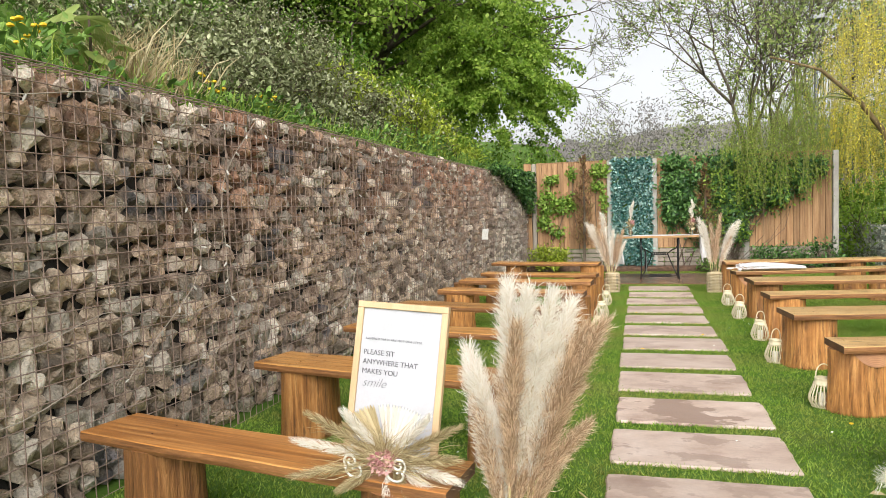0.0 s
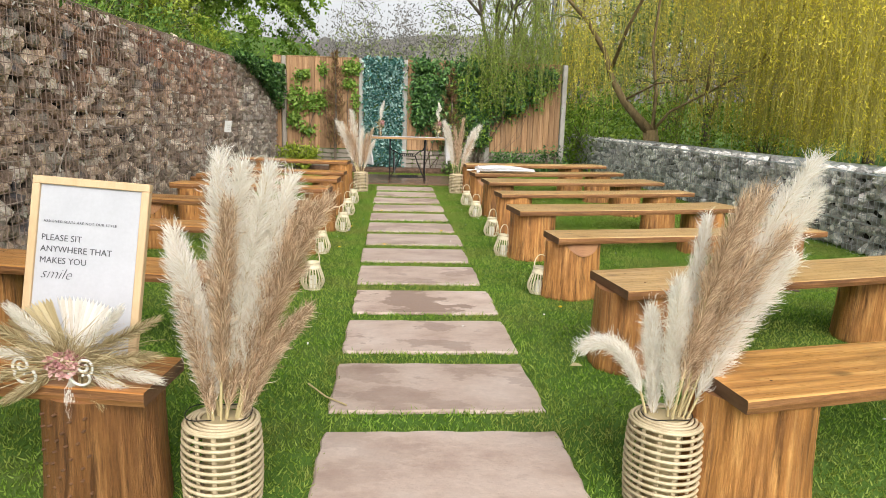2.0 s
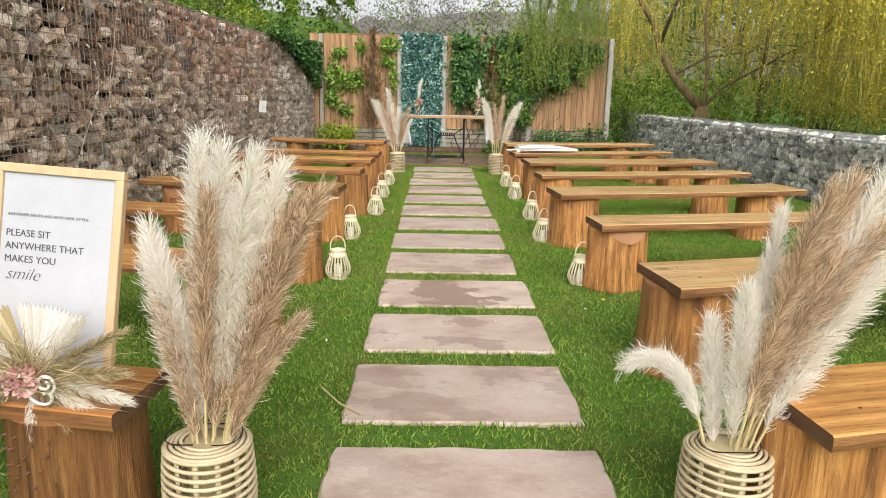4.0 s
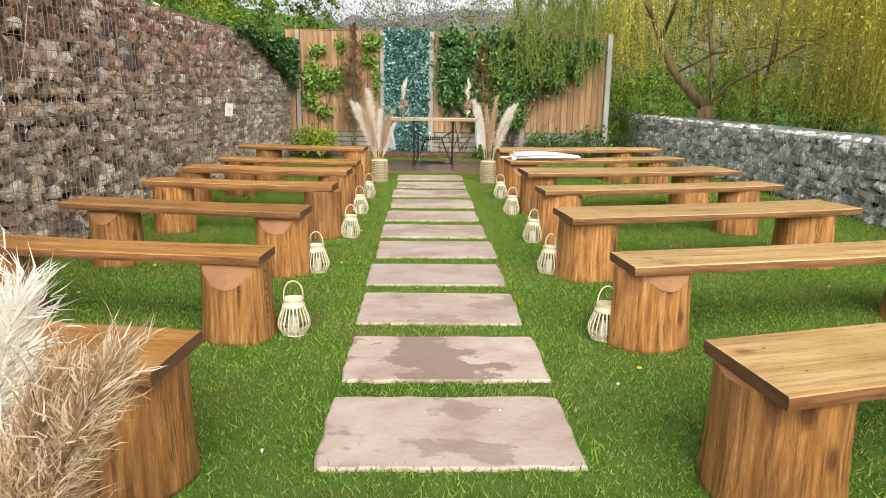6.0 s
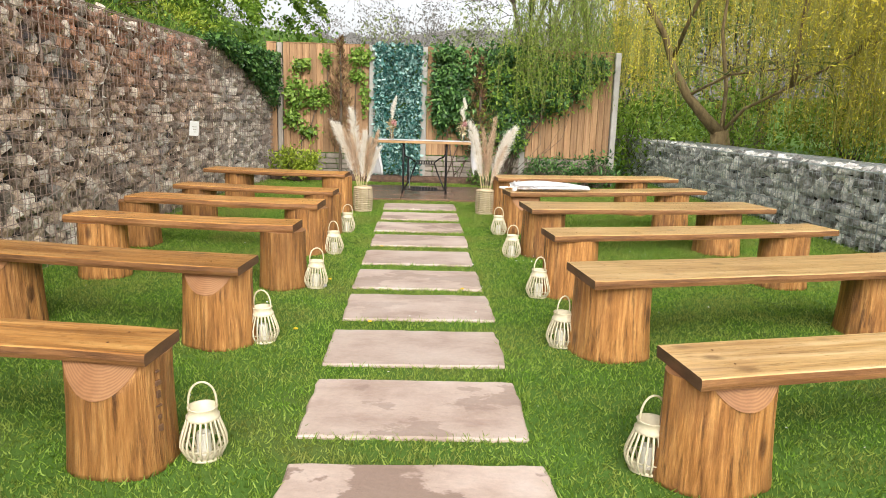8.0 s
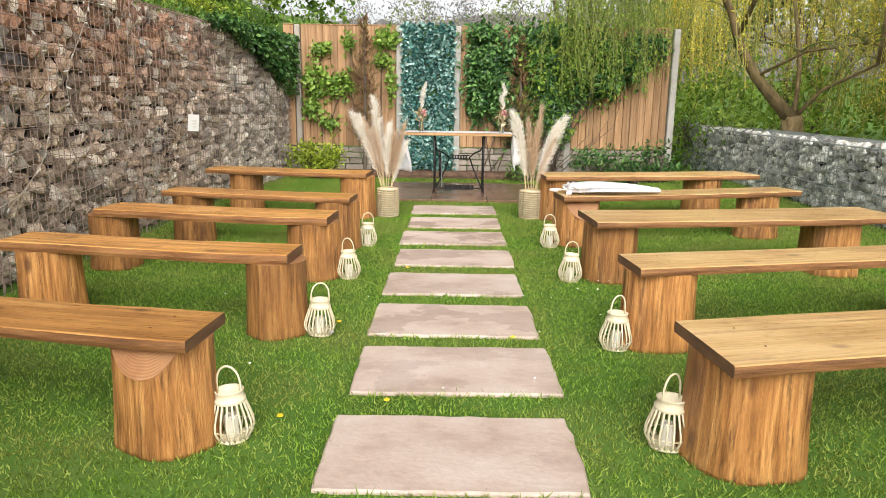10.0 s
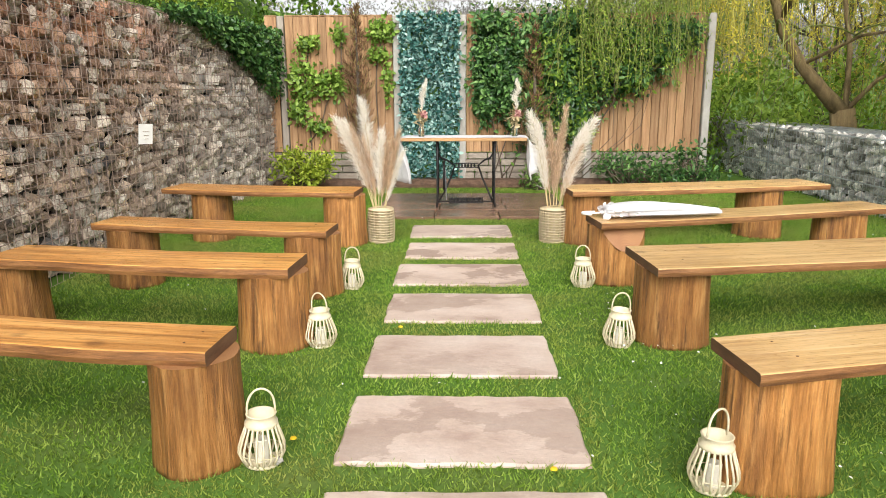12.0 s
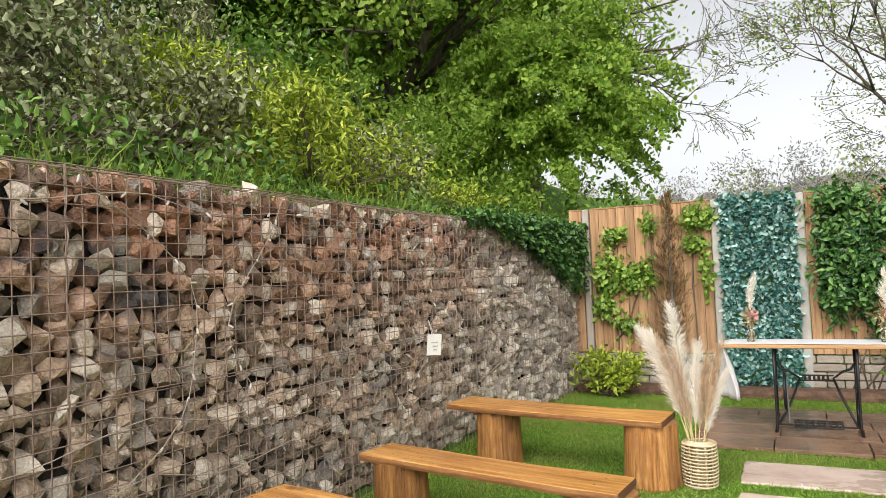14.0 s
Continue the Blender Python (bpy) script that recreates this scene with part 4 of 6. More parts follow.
IVY_R = [(0.45, 1.65, 0.30, 0.50, 2.2), (0.75, 1.3, 0.35, 0.45, 2.2), (1.25, 1.7, 0.4, 0.5, 3), (1.45, 1.1, 0.35, 0.45, 2.4), (1.75, 1.55, 0.35, 0.45, 2.2), (0.35, 1.1, 0.16, 0.22, 0.7), (1.6, 0.72, 0.16, 0.18, 0.5), (2.2, 1.85, 0.35, 0.3, 1.3), (2.65, 1.85, 0.28, 0.36, 1.4), (2.25, 1.5, 0.3, 0.3, 1.2), (2.95, 2.0, 0.22, 0.2, 0.7), (0.4, 2.15, 0.25, 0.13, 0.9), (0.95, 0.95, 0.35, 0.4, 1.6), (0.95, 1.85, 0.35, 0.4, 1.6), (0.28, 1.5, 0.12, 0.6, 0.9), (1.5, 2.15, 0.5, 0.15, 1.4)]
pts = patch(IVY_R, FENCE_Y - 0.05, 0.34, 14000)
g = Geo()
for k in range(9):
    x0, x1 = r.uniform(0.4, 1.8), r.uniform(0.2, 2.8)
    g.tube([(x0 + (x1 - x0) * t, FENCE_Y - 0.05 - 0.05 * math.sin(3 * t), 0.08 + 2.0 * t) for t in np.linspace(0, 1, 7)], 0.009, 5)
plant("climber", "dense dark glossy climber covering the timber fence", "climber", leaf_mesh("leaves", pts[pts[:, 2] < 2.45], 0.078, (0, -0.4, -0.35), face=(0, -1.2, 0.6), width=0.5), M_IVY, extra=[("stem", g, M_TWIG)])
sel = pts[rng.random(len(pts)) < 0.22] + rng.normal(size=3) * 0.01
sel = sel[sel[:, 2] < 2.0] + np.array([0, -0.07, 0])
plant("climber", "fresh green climber shoots over darker foliage on fence", "climber", leaf_mesh("leaves", sel[sel[:, 0] > 0.9], 0.066, (0, -0.5, -0.3), face=(0, -1.2, 0.6), width=0.5), M_SYC, extra=[("stem", stems((1.5, FENCE_Y - 0.12, 0.1), sel[sel[:, 0] > 0.9], 14, 0.006), M_TWIG)])

# ivy spilling over the stone wall near the fence
n = 3200
yy = 12.2 + 3.1 * rng.beta(1.6, 1.2, n)
low = 1.95 - np.clip((yy - 12.4) / 3.6, 0, 1) ** 1.6 * (0.9 + 0.45 * np.sin(yy * 5.3) + 0.2 * np.sin(yy * 13))
zz = 2.06 - (2.06 - low) * rng.beta(1.0, 1.5, n)
pts = np.stack([WALL_X + wall_shift(yy) + rng.uniform(0.0, 0.13, n), yy, zz], 1)
yy2 = rng.uniform(13.6, 15.32, 1800)
pts = np.concatenate([pts, np.stack([WALL_X + wall_shift(yy2) + rng.uniform(0, 0.16, 1800), yy2, 2.05 - (0.3 + 0.34 * (yy2 - 13.6)) * rng.random(1800)], 1)])
over = np.stack([rng.uniform(-3.7, -2.7, 1500), rng.uniform(12.8, 16.4, 1500), rng.uniform(1.98, 2.16, 1500)], 1)
plant("ivy", "dark green ivy spilling over the stone wall", "ivy", leaf_mesh("leaves", np.concatenate([pts, over]), 0.055, (0.4, 0, -0.5), face=(1.2, 0, 0.5), width=0.75), M_IVY, extra=[("stem", stems((WALL_X - 0.2, 15.2, 2.0), pts, 30, 0.006), M_TWIG)])

# faux hedge screen
hedge = thing("faux_hedge_panel", "blue-green artificial leaf screen hung on the fence", "hedge panel", pose(-0.415, FENCE_Y - 0.06, 0))
part("backing", Geo().box((0, 0.0, 1.19), (0.77, 0.02, 2.16), 0.004), M_SYCD, hedge)
pts = np.stack([rng.uniform(-0.395, 0.395, 5200), -rng.uniform(0.01, 0.075, 5200), rng.uniform(0.12, 2.28, 5200)], 1)
part("leaves", leaf_mesh("leaves", pts, 0.062, (0, -0.5, 0.15), face=(0, -1.0, 0.6), width=0.6), M_FAUX, hedge)


def conifer(x, y, z0, h, r0, label):
    """A narrow, half-withered conifer: upswept sprigs of uneven length round one stem."""
    n, k = 3000, 120
    st, sa = rng.beta(1.1, 1.3, k), rng.uniform(0, 2 * math.pi, k)
    sl = r0 * (1 - st ** 1.5) * rng.uniform(0.45, 1.5, k) + 0.03
    w, u = rng.integers(0, k, n), rng.beta(1.6, 1.0, n)
    out = np.stack([np.cos(sa[w]), np.sin(sa[w]), np.zeros(n)], 1)
    base = np.array([x, y, z0]) + out * (sl[w] * u)[:, None] + rng.normal(size=(n, 3)) * 0.014
    base[:, 2] += st[w] * h * 0.93 + u * sl[w] * 1.1
    tip = base + out * 0.025 + np.array([0, 0, 0.05]) + rng.normal(size=(n, 3)) * 0.022
    ob = thing("conifer", label, "conifer")
    part("foliage", blades("foliage", base, tip, 0.011), M_BROWN, ob)
    part("trunk", Geo().tube([(x, y, 0), (x + 0.02, y, z0 + h * 0.5), (x, y, z0 + h * 0.95)], [0.03, 0.022, 0.006], 7), M_BARK, ob)


conifer(-1.37, 15.12, 0.42, 2.06, 0.22, "narrow brown withered conifer in front of fence")
conifer(0.95, 15.08, 0.45, 1.75, 0.2, "slim browning conifer against dark climbers")

bush("low yellow-green shrub in the mulched bed", (-2.02, 14.82, 0.30), (0.36, 0.24, 0.24), 1500, 0.07, M_LIME, soft=0.25)
for c, rr in (((2.2, 14.98, 0.26), (0.38, 0.25, 0.24)), ((3.0, 14.95, 0.30), (0.42, 0.25, 0.27)), ((2.65, 14.8, 0.18), (0.3, 0.2, 0.15))):
    bush("dark green low shrub at the foot of fence", c, rr, 620, 0.07, M_IVY, soft=0.25)
bush("small green ground plant in the mulched bed", (1.05, 14.88, 0.16), (0.25, 0.15, 0.14), 400, 0.06, M_WEED, soft=0.3)

# the bank above the stone wall
n = 34000
px_, py_ = -3.0 - 11 * rng.beta(1.0, 1.9, n), rng.uniform(1.5, 27, n)
lift = rng.beta(1, 2.2, n) * 0.34
pts = np.stack([px_, py_, ground_z(px_, py_) + lift * np.clip((-px_ - 2.9) * 1.2, 0.25, 1)], 1)
single("bank_undergrowth", leaf_mesh("bank_undergrowth", pts[:18000], 0.085, (0.2, 0, 0.5), width=0.4), M_WEED, "tangled green weeds covering the bank", "undergrowth", kind="stuff")
n = 2600
px_, py_ = rng.uniform(-3.7, -2.82, n), rng.uniform(2.0, 16, n)
base = np.stack([px_, py_, np.maximum(ground_z(px_, py_), 1.97)], 1)
tip = base + np.stack([rng.normal(size=n) * 0.07 + 0.04, rng.normal(size=n) * 0.07, rng.uniform(0.06, 0.3, n)], 1)
single("rough_grass", blades("rough_grass", base, tip, 0.008, 0.8), M_GRASS, "rough long grass along the wall top", "grass", kind="stuff")

n = 6500
px_, py_ = -2.8 - 1.1 * rng.beta(1.0, 1.4, n), rng.uniform(1.5, 16, n)
lump = np.array([max(0.0, noise.noise((a * 2.2, b * 1.1, 1.0)) + 0.35) for a, b in zip(px_, py_)])
pts = np.stack([px_, py_, 2.0 + rng.random(n) * (0.05 + 0.4 * lump)], 1)
single("wall_top_weeds", leaf_mesh("wall_top_weeds", pts[(pts[:, 1] < 3.7) | (pts[:, 1] > 5.0) | (pts[:, 2] < 2.12)], 0.06, (0.4, 0, 0.5), width=0.5), M_WEED, "leafy weeds growing along the wall top", "weeds", kind="stuff")

SAGE = "grey-green cotoneaster shrub spreading over the bank"
for c, rr, n in (((-4.7, 7.3, 2.75), (0.95, 1.1, 0.62), 3200), ((-5.0, 9.0, 3.0), (1.15, 1.3, 0.85), 4400), ((-4.5, 10.4, 2.75), (1.0, 1.2, 0.75), 3800), ((-6.4, 8.2, 3.6), (1.3, 1.6, 0.9), 3600), ((-6.3, 11.2, 3.9), (1.4, 1.6, 1.1), 4000), ((-4.3, 13.2, 2.55), (0.8, 0.9, 0.6), 2200), ((-3.9, 9.0, 2.3), (0.5, 0.9, 0.42), 1500)):
    bush(SAGE, c, rr, int(n * 1.5), 0.064, M_SAGE, k=90, soft=0.12, width=0.5)
for c, rr, n in (((-3.95, 11.8, 2.5), (0.65, 1.1, 0.72), 4200), ((-4.9, 11.2, 3.1), (0.7, 1.0, 0.6), 3200), ((-5.3, 12.6, 3.2), (0.8, 0.9, 0.7), 2600), ((-3.8, 14.4, 2.3), (0.5, 0.9, 0.42), 1700), ((-5.2, 14.8, 2.9), (0.9, 1.1, 0.7), 2400)):
    bush("lime-green feathery shrub on the bank", c, rr, n, 0.085, M_LIME, k=46, soft=0.14, width=0.3)
for c, rr, n, m in (((-7.5, 14.5, 4.2), (1.7, 2.0, 1.3), 3800, M_SYCD), ((-6.5, 17.2, 3.4), (1.6, 1.6, 1.5), 3600, M_SYC), ((-8.8, 11, 4.9), (1.8, 2.2, 1.5), 3800, M_SYCD), ((-5.0, 18.5, 1.8), (1.7, 1.5, 1.8), 3600, M_SYC), ((-3.6, 19.5, 1.4), (1.5, 1.5, 1.5), 3000, M_SYCD), ((-9.5, 7.5, 5.2), (1.8, 2.2, 1.5), 3200, M_SYCD)):
    bush("dense leafy green bush beneath the trees", c, rr, int(n * 1.4), 0.11, m, "bush", 40, 0.2, "bush", 0.5)

# plants above the wall near the entrance
def tuft(x, y, h, n, label, material, name="grass_tuft"):
    z = float(ground_z(np.array(x), np.array(y)))
    base = np.array([x, y, z]) + rng.normal(size=(n, 3)) * np.array([0.05, 0.05, 0.0])
    tip = base + np.stack([rng.normal(size=n) * 0.22 * h / 0.5, rng.normal(size=n) * 0.22 * h / 0.5, h * rng.uniform(0.55, 1.05, n)], 1)
    single(name, blades(name, base, tip, 0.009, 1.0), material, label, "grass")


tuft(-3.4, 4.35, 0.6, 320, "dry straw-coloured ornamental grass on the bank", M_STRAW)
tuft(-3.38, 4.75, 0.5, 160, "bleached dry grass clump on the bank", M_STRAW)
tuft(-3.3, 3.6, 0.3, 200, "green ferny tuft above the stone wall", M_WEED)
tuft(-3.2, 9.1, 0.45, 90, "tall dry stalks above the stone wall", M_STRAW)


def wallflower(x, y):
    z = float(ground_z(np.array(x), np.array(y)))
    ob = thing("wallflower", "yellow-flowered plant growing above the stone wall", "flower", pose(x, y, z), "yellow flowers on the bank")
    g, b = Geo(), Geo()
    for k in range(6):
        e = (r.uniform(-0.14, 0.14), r.uniform(-0.14, 0.14), r.uniform(0.24, 0.42))
        g.tube([(0, 0, 0), (e[0] * 0.4, e[1] * 0.4, e[2] * 0.6), e], 0.004, 4)
        for q in range(2):
            Geo.lathe(b, [(0.006, -0.008), (0.022, 0.0), (0.020, 0.010), (0.008, 0.016)], 7, (e[0] + r.uniform(-0.03, 0.03), e[1] + r.uniform(-0.03, 0.03), e[2] + r.uniform(-0.02, 0.02)))
    part("stalk", g, M_WEED, ob)
    part("flower_heads", b, M_YELLOW, ob, kind="stuff")
    part("leaves", leaf_mesh("leaves", rng.normal(size=(160, 3)) * np.array([0.1, 0.1, 0.08]) + np.array([0, 0, 0.12]), 0.09, (0, 0, 0.8), width=0.25), M_WEED, ob)


for x, y in ((-3.3, 5.1), (-3.45, 5.35), (-3.3, 5.7), (-3.5, 3.7), (-3.6, 3.3), (-3.35, 6.1)):
    wallflower(x, y)

big = thing("broadleaf_sapling", "young sapling with large pale green lobed leaves", "sapling", pose(-3.35, 4.0, 2.03))
part("stem", Geo().tube([(0, 0, 0), (0.02, 0.01, 0.25), (0.0, 0.03, 0.5)], [0.012, 0.01, 0.006], 7), M_TWIG, big)
for k in range(8):
    a, h = k * 2.4, 0.24 + 0.036 * k
    g = Geo()
    rim = []
    for j in range(20):
        th = math.pi * 2 * j / 20
        rad = 0.13 * (0.55 + 0.45 * abs(math.cos(2.5 * (th - math.pi / 2)))) * (1.15 if j == 0 else 1)
        rim.append((rad * math.cos(th) + 0.09, rad * math.sin(th), 0.02 * math.cos(2 * th)))
    g.add([(0.05, 0, 0.015)] + rim, [(0, 1 + j, 1 + (j + 1) % 20) for j in range(20)])
    part("leaf", g, M_SPRING, big, m=pose(0.06 * math.cos(a), 0.06 * math.sin(a), h, r.uniform(-25, 25), r.uniform(5, 40), math.degrees(a)))


def grow(g, tips, p, d, length, rad, depth, spread, rise, kids, rnd, least=0.004):
    """Limbs that fork, taper and bend."""
    path, q = [p], d.copy()
    for k in range(3):
        q = (q + Vector((rnd.gauss(0, 0.13), rnd.gauss(0, 0.13), rnd.gauss(0, 0.08) + rise * 0.25))).normalized()
        path.append(path[-1] + q * length / 3)
    g.tube(path, [max(least, rad * q_) for q_ in (1, 0.86, 0.72, 0.55)], 7 if rad > 0.08 else (5 if rad > 0.02 else 3))
    if depth <= 1:
        tips += path[1:]
    if depth == 0:
        return
    for k in range(kids):
        a = 2 * math.pi * (k + rnd.random()) / kids
        s = q.orthogonal().normalized()
        u = q.cross(s)
        e = (q + (s * math.cos(a) + u * math.sin(a)) * spread * rnd.uniform(0.6, 1.25)).normalized()
        start = path[-1] if k == 0 else path[rnd.choice((2, 3, 3))]
        grow(g, tips, start, e, length * rnd.uniform(0.62, 0.86), rad * rnd.uniform(0.48, 0.62), depth - 1, spread, rise, kids, rnd, least)


def tree(name, label, at, trunk, length, rad, depth, kids, spread, rise, leaves, size, material, soft, seed, bark=M_BARK, droop=-0.3, lean=(0, 0), skirt=None, least=0.004):
    rnd, g, tips = random.Random(seed), Geo(), []
    d = Vector((lean[0], lean[1], 1)).normalized()
    g.tube([Vector((0, 0, -0.3)), d * trunk * 0.5, d * trunk], [rad * 1.35, rad * 1.08, rad], 10)
    for k in range(kids + 1):
        a = 2 * math.pi * (k + rnd.random() * 0.6) / (kids + 1)
        e = (d + Vector((math.cos(a), math.sin(a), 0)) * spread * rnd.uniform(0.7, 1.2)).normalized()
        grow(g, tips, d * trunk * rnd.uniform(0.8, 1.0), e, length * rnd.uniform(0.85, 1.1), rad * 0.62, depth, spread, rise, kids, rnd, least)
    z = float(ground_z(np.array(at[0]), np.array(at[1])))
    ob = thing(name, label, "tree", pose(at[0], at[1], z))
    part("trunk", g, bark, ob, smooth=True)
    tips = np.array([tuple(t) for t in tips])
    pts = tips[rng.integers(0, len(tips), leaves)] + rng.normal(size=(leaves, 3)) * soft
    if skirt:
        c, rr, k = skirt
        pts = np.concatenate([pts, sprays(c, rr, k, 260)])
    part("crown", sliver_mesh("crown", pts, size, (0, 0, droop), 1.0, 0.62), material, ob, kind="stuff")
    return ob


oak = tree("tree", "large spreading tree in fresh green leaf", (-8.6, 21.5), 2.2, 3.0, 0.26, 4, 3, 0.85, -0.10, 18000, 0.14, M_SYC, 0.3, 3, skirt=((0.9, -0.6, 3.6), (4.3, 3.0, 3.9), 44000))
part("crown", sliver_mesh("crown", sprays((4.3, -0.8, 1.7), (2.0, 1.8, 2.5), 34000, 170), 0.115, (0, 0, -0.4), 1.0, 0.6), M_SYC, oak, kind="stuff")
# bare spring boughs reaching out beside its crown
g, tips = Geo(), []
rnd = random.Random(77)
for e, at0, ln in ((Vector((0.95, -0.1, -0.25)), (5.9, -0.6, 1.5), 0.85), (Vector((0.95, -0.1, -0.1)), (6.0, -0.6, 2.5), 0.9), (Vector((0.95, 0.1, 0.0)), (6.1, -0.4, 3.4), 1.0), (Vector((0.9, 0.1, -0.25)), (6.0, -0.5, 4.3), 1.0), (Vector((0.95, 0.0, -0.15)), (6.1, -0.5, 5.2), 1.05)):
    g.tube([(0.1, 0, at0[2] * 0.62), (at0[0] * 0.5, -0.3, at0[2] * 0.95), at0], [0.07, 0.05, 0.026], 5)
    grow(g, tips, Vector(at0), e.normalized(), ln, 0.024, 4, 0.6, -0.1, 3, rnd, 0.0052)
part("bough", g, M_BARK, oak, smooth=True, kind="stuff")
tips = np.array([tuple(t) for t in tips])
part("bud", sliver_mesh("bud", tips[rng.integers(0, len(tips), 1800)] + rng.normal(size=(1800, 3)) * 0.03, 0.05, (0, 0, -0.2), 1.0, 0.5), M_SPRING, oak, kind="stuff")
wood = tree("tree", "dark leafy woodland tree on the bank", (-10.5, 17.0), 3.0, 2.8, 0.24, 4, 3, 0.7, 0.1, 12000, 0.155, M_SYCD, 0.3, 8, skirt=((0.3, -0.5, 4.2), (3.6, 3.0, 3.2), 29000))
deep = tree("tree", "dark leafy woodland tree deep on the bank", (-14.5, 21.5), 3.0, 3.1, 0.26, 3, 4, 0.75, 0.1, 3500, 0.26, M_SYCD, 0.4, 9, skirt=((0.3, -0.5, 4.4), (4.0, 3.2, 3.4), 8000))
for x, y, s, a in ((-15.5, 13.0, 1.0, 200), (-19.5, 17.0, 1.2, 300), (-12.5, 8.0, 0.9, 20)):
    copy_thing(deep, Matrix.Translation((x, y, float(ground_z(np.array(x), np.array(y))))) @ Matrix.Rotation(radians(a), 4, "Z") @ Matrix.Scale(s, 4))
back = tree("tree", "spreading tree in fresh leaf further back", (-10.5, 28.0), 2.4, 3.3, 0.26, 3, 4, 0.85, 0.0, 3500, 0.25, M_SYC, 0.4, 5, skirt=((0, -0.5, 4.0), (4.2, 3.4, 3.8), 8000))
for x, y, s, a in ((-9.5, 34.0, 1.0, 250), (-15, 30, 1.2, 20), (-13.0, 25.0, 1.1, 80)):
    copy_thing(back, Matrix.Translation((x, y, float(ground_z(np.array(x), np.array(y))))) @ Matrix.Rotation(radians(a), 4, "Z") @ Matrix.Scale(s, 4))
bare = tree("tree", "tall thinly leaved tree behind the fence", (4.2, 30.0), 2.2, 3.2, 0.19, 5, 3, 0.6, 0.06, 12000, 0.12, M_SPRING, 0.2, 21, least=0.013)
for x, y, s, a in ((7.6, 36.0, 1.0, 100),):
    copy_thing(bare, Matrix.Translation((x, y, 0)) @ Matrix.Rotation(radians(a), 4, "Z") @ Matrix.Scale(s, 4))
spring = tree("tree", "pale spring-green tree beyond the garden", (10.5, 27.0), 1.2, 2.2, 0.14, 4, 3, 0.7, 0.1, 8000, 0.18, M_SPRING, 0.36, 33)
for x, y, s, a in ((15.5, 23.0, 1.1, 50), (19.0, 17.0, 1.15, 140), (13.5, 31.0, 1.2, 220), (5.6, 23.5, 0.55, 20), (17.0, 10.0, 1.0, 300)):
    copy_thing(spring, Matrix.Translation((x, y, 0)) @ Matrix.Rotation(radians(a), 4, "Z") @ Matrix.Scale(s, 4))
for c, rr, m in (((4.6, 17.6, 0.9), (1.0, 1.3, 1.0), M_SYC), ((6.8, 18.2, 0.9), (1.5, 1.2, 1.2), M_SYC), ((9.5, 18.5, 0.9), (1.8, 1.4, 1.2), M_SYC), ((3.9, 20.5, 0.9), (1.4, 1.4, 1.6), M_SYCD), ((1.0, 18.0, 1.1), (1.8, 1.0, 1.4), M_SYCD), ((12.5, 15.5, 0.8), (1.6, 2.0, 1.1), M_SPRING)):
    bush("leafy green hedge bush beyond the low wall", c, rr, 3000, 0.1, m, "bush", 36, 0.24, "bush", 0.5)

# weeping willow behind the low wall
willow = thing("willow_tree", "weeping willow with yellow-green hanging strands", "tree", pose(5.75, 15.9, 0))
g = Geo()
BOUGHS = [([(0, 0, -0.2), (0.05, 0, 0.5), (-0.02, 0, 1.0)], [0.24, 0.19, 0.165]),
         ([(-0.02, 0, 0.95), (-0.35, -0.05, 1.25), (-0.7, -0.1, 1.6), (-0.95, 0, 2.05), (-1.15, 0, 2.6), (-1.6, -0.1, 3.2), (-2.3, -0.3, 3.8), (-3.2, -0.4, 4.1)], [0.15, 0.12, 0.1, 0.085, 0.07, 0.055, 0.04, 0.02]),
         ([(0, 0, 0.95), (0.3, -0.2, 1.4), (0.9, -0.6, 1.8), (1.6, -1.1, 2.3), (2.4, -1.8, 3.0), (3.2, -2.4, 3.5)], [0.075, 0.06, 0.05, 0.04, 0.03, 0.015]),
         ([(0.02, 0, 0.98), (0.15, 0.3, 1.8), (0.1, 0.6, 2.8), (0.3, 0.9, 4.0), (0.4, 1.0, 5.4), (0.3, 1.1, 6.6)], [0.09, 0.075, 0.06, 0.05, 0.03, 0.015]),
         ([(0.9, -0.6, 1.8), (1.1, -0.3, 2.8), (1.5, 0.2, 4.2), (2.2, 0.4, 5.4), (3.0, 0.5, 5.9)], [0.1, 0.09, 0.07, 0.05, 0.02]),
         ([(-1.0, 0, 2.2), (-0.9, -0.6, 3.0), (-0.6, -1.6, 4.2), (-0.2, -2.7, 5.0), (0.2, -3.8, 5.1)], [0.08, 0.07, 0.055, 0.04, 0.015]),
         ([(1.6, -1.1, 2.3), (1.9, -2.2, 3.4), (2.0, -3.4, 4.1), (2.2, -4.6, 4.0)], [0.08, 0.065, 0.045, 0.015]),
         ([(0.3, 0.9, 4.0), (-0.6, 0.3, 5.0), (-1.6, -0.3, 5.6), (-2.6, -0.5, 5.7)], [0.06, 0.05, 0.035, 0.012]),
         ([(-0.7, -0.1, 1.6), (-0.2, -0.6, 1.95), (0.5, -1.0, 2.05), (0.9, -1.2, 1.9)], [0.05, 0.045, 0.03, 0.012])]
BOUGHS = [([(x - 0.37, y - 0.1, z) for x, y, z in path], rad if k < 1 else [q * (0.8 if k == 1 else 0.5) for q in rad]) for k, (path, rad) in enumerate(BOUGHS)]
for path, rad in BOUGHS:
    g.tube(path, rad, 8)
part("trunk", g, M_WBARK, willow, smooth=True)
n = 6400
az, rr = rng.uniform(0, 2 * math.pi, n), 6.6 * np.sqrt(rng.uniform(0.10, 1, n))
sx, sy = rr * np.cos(az), rr * np.sin(az)
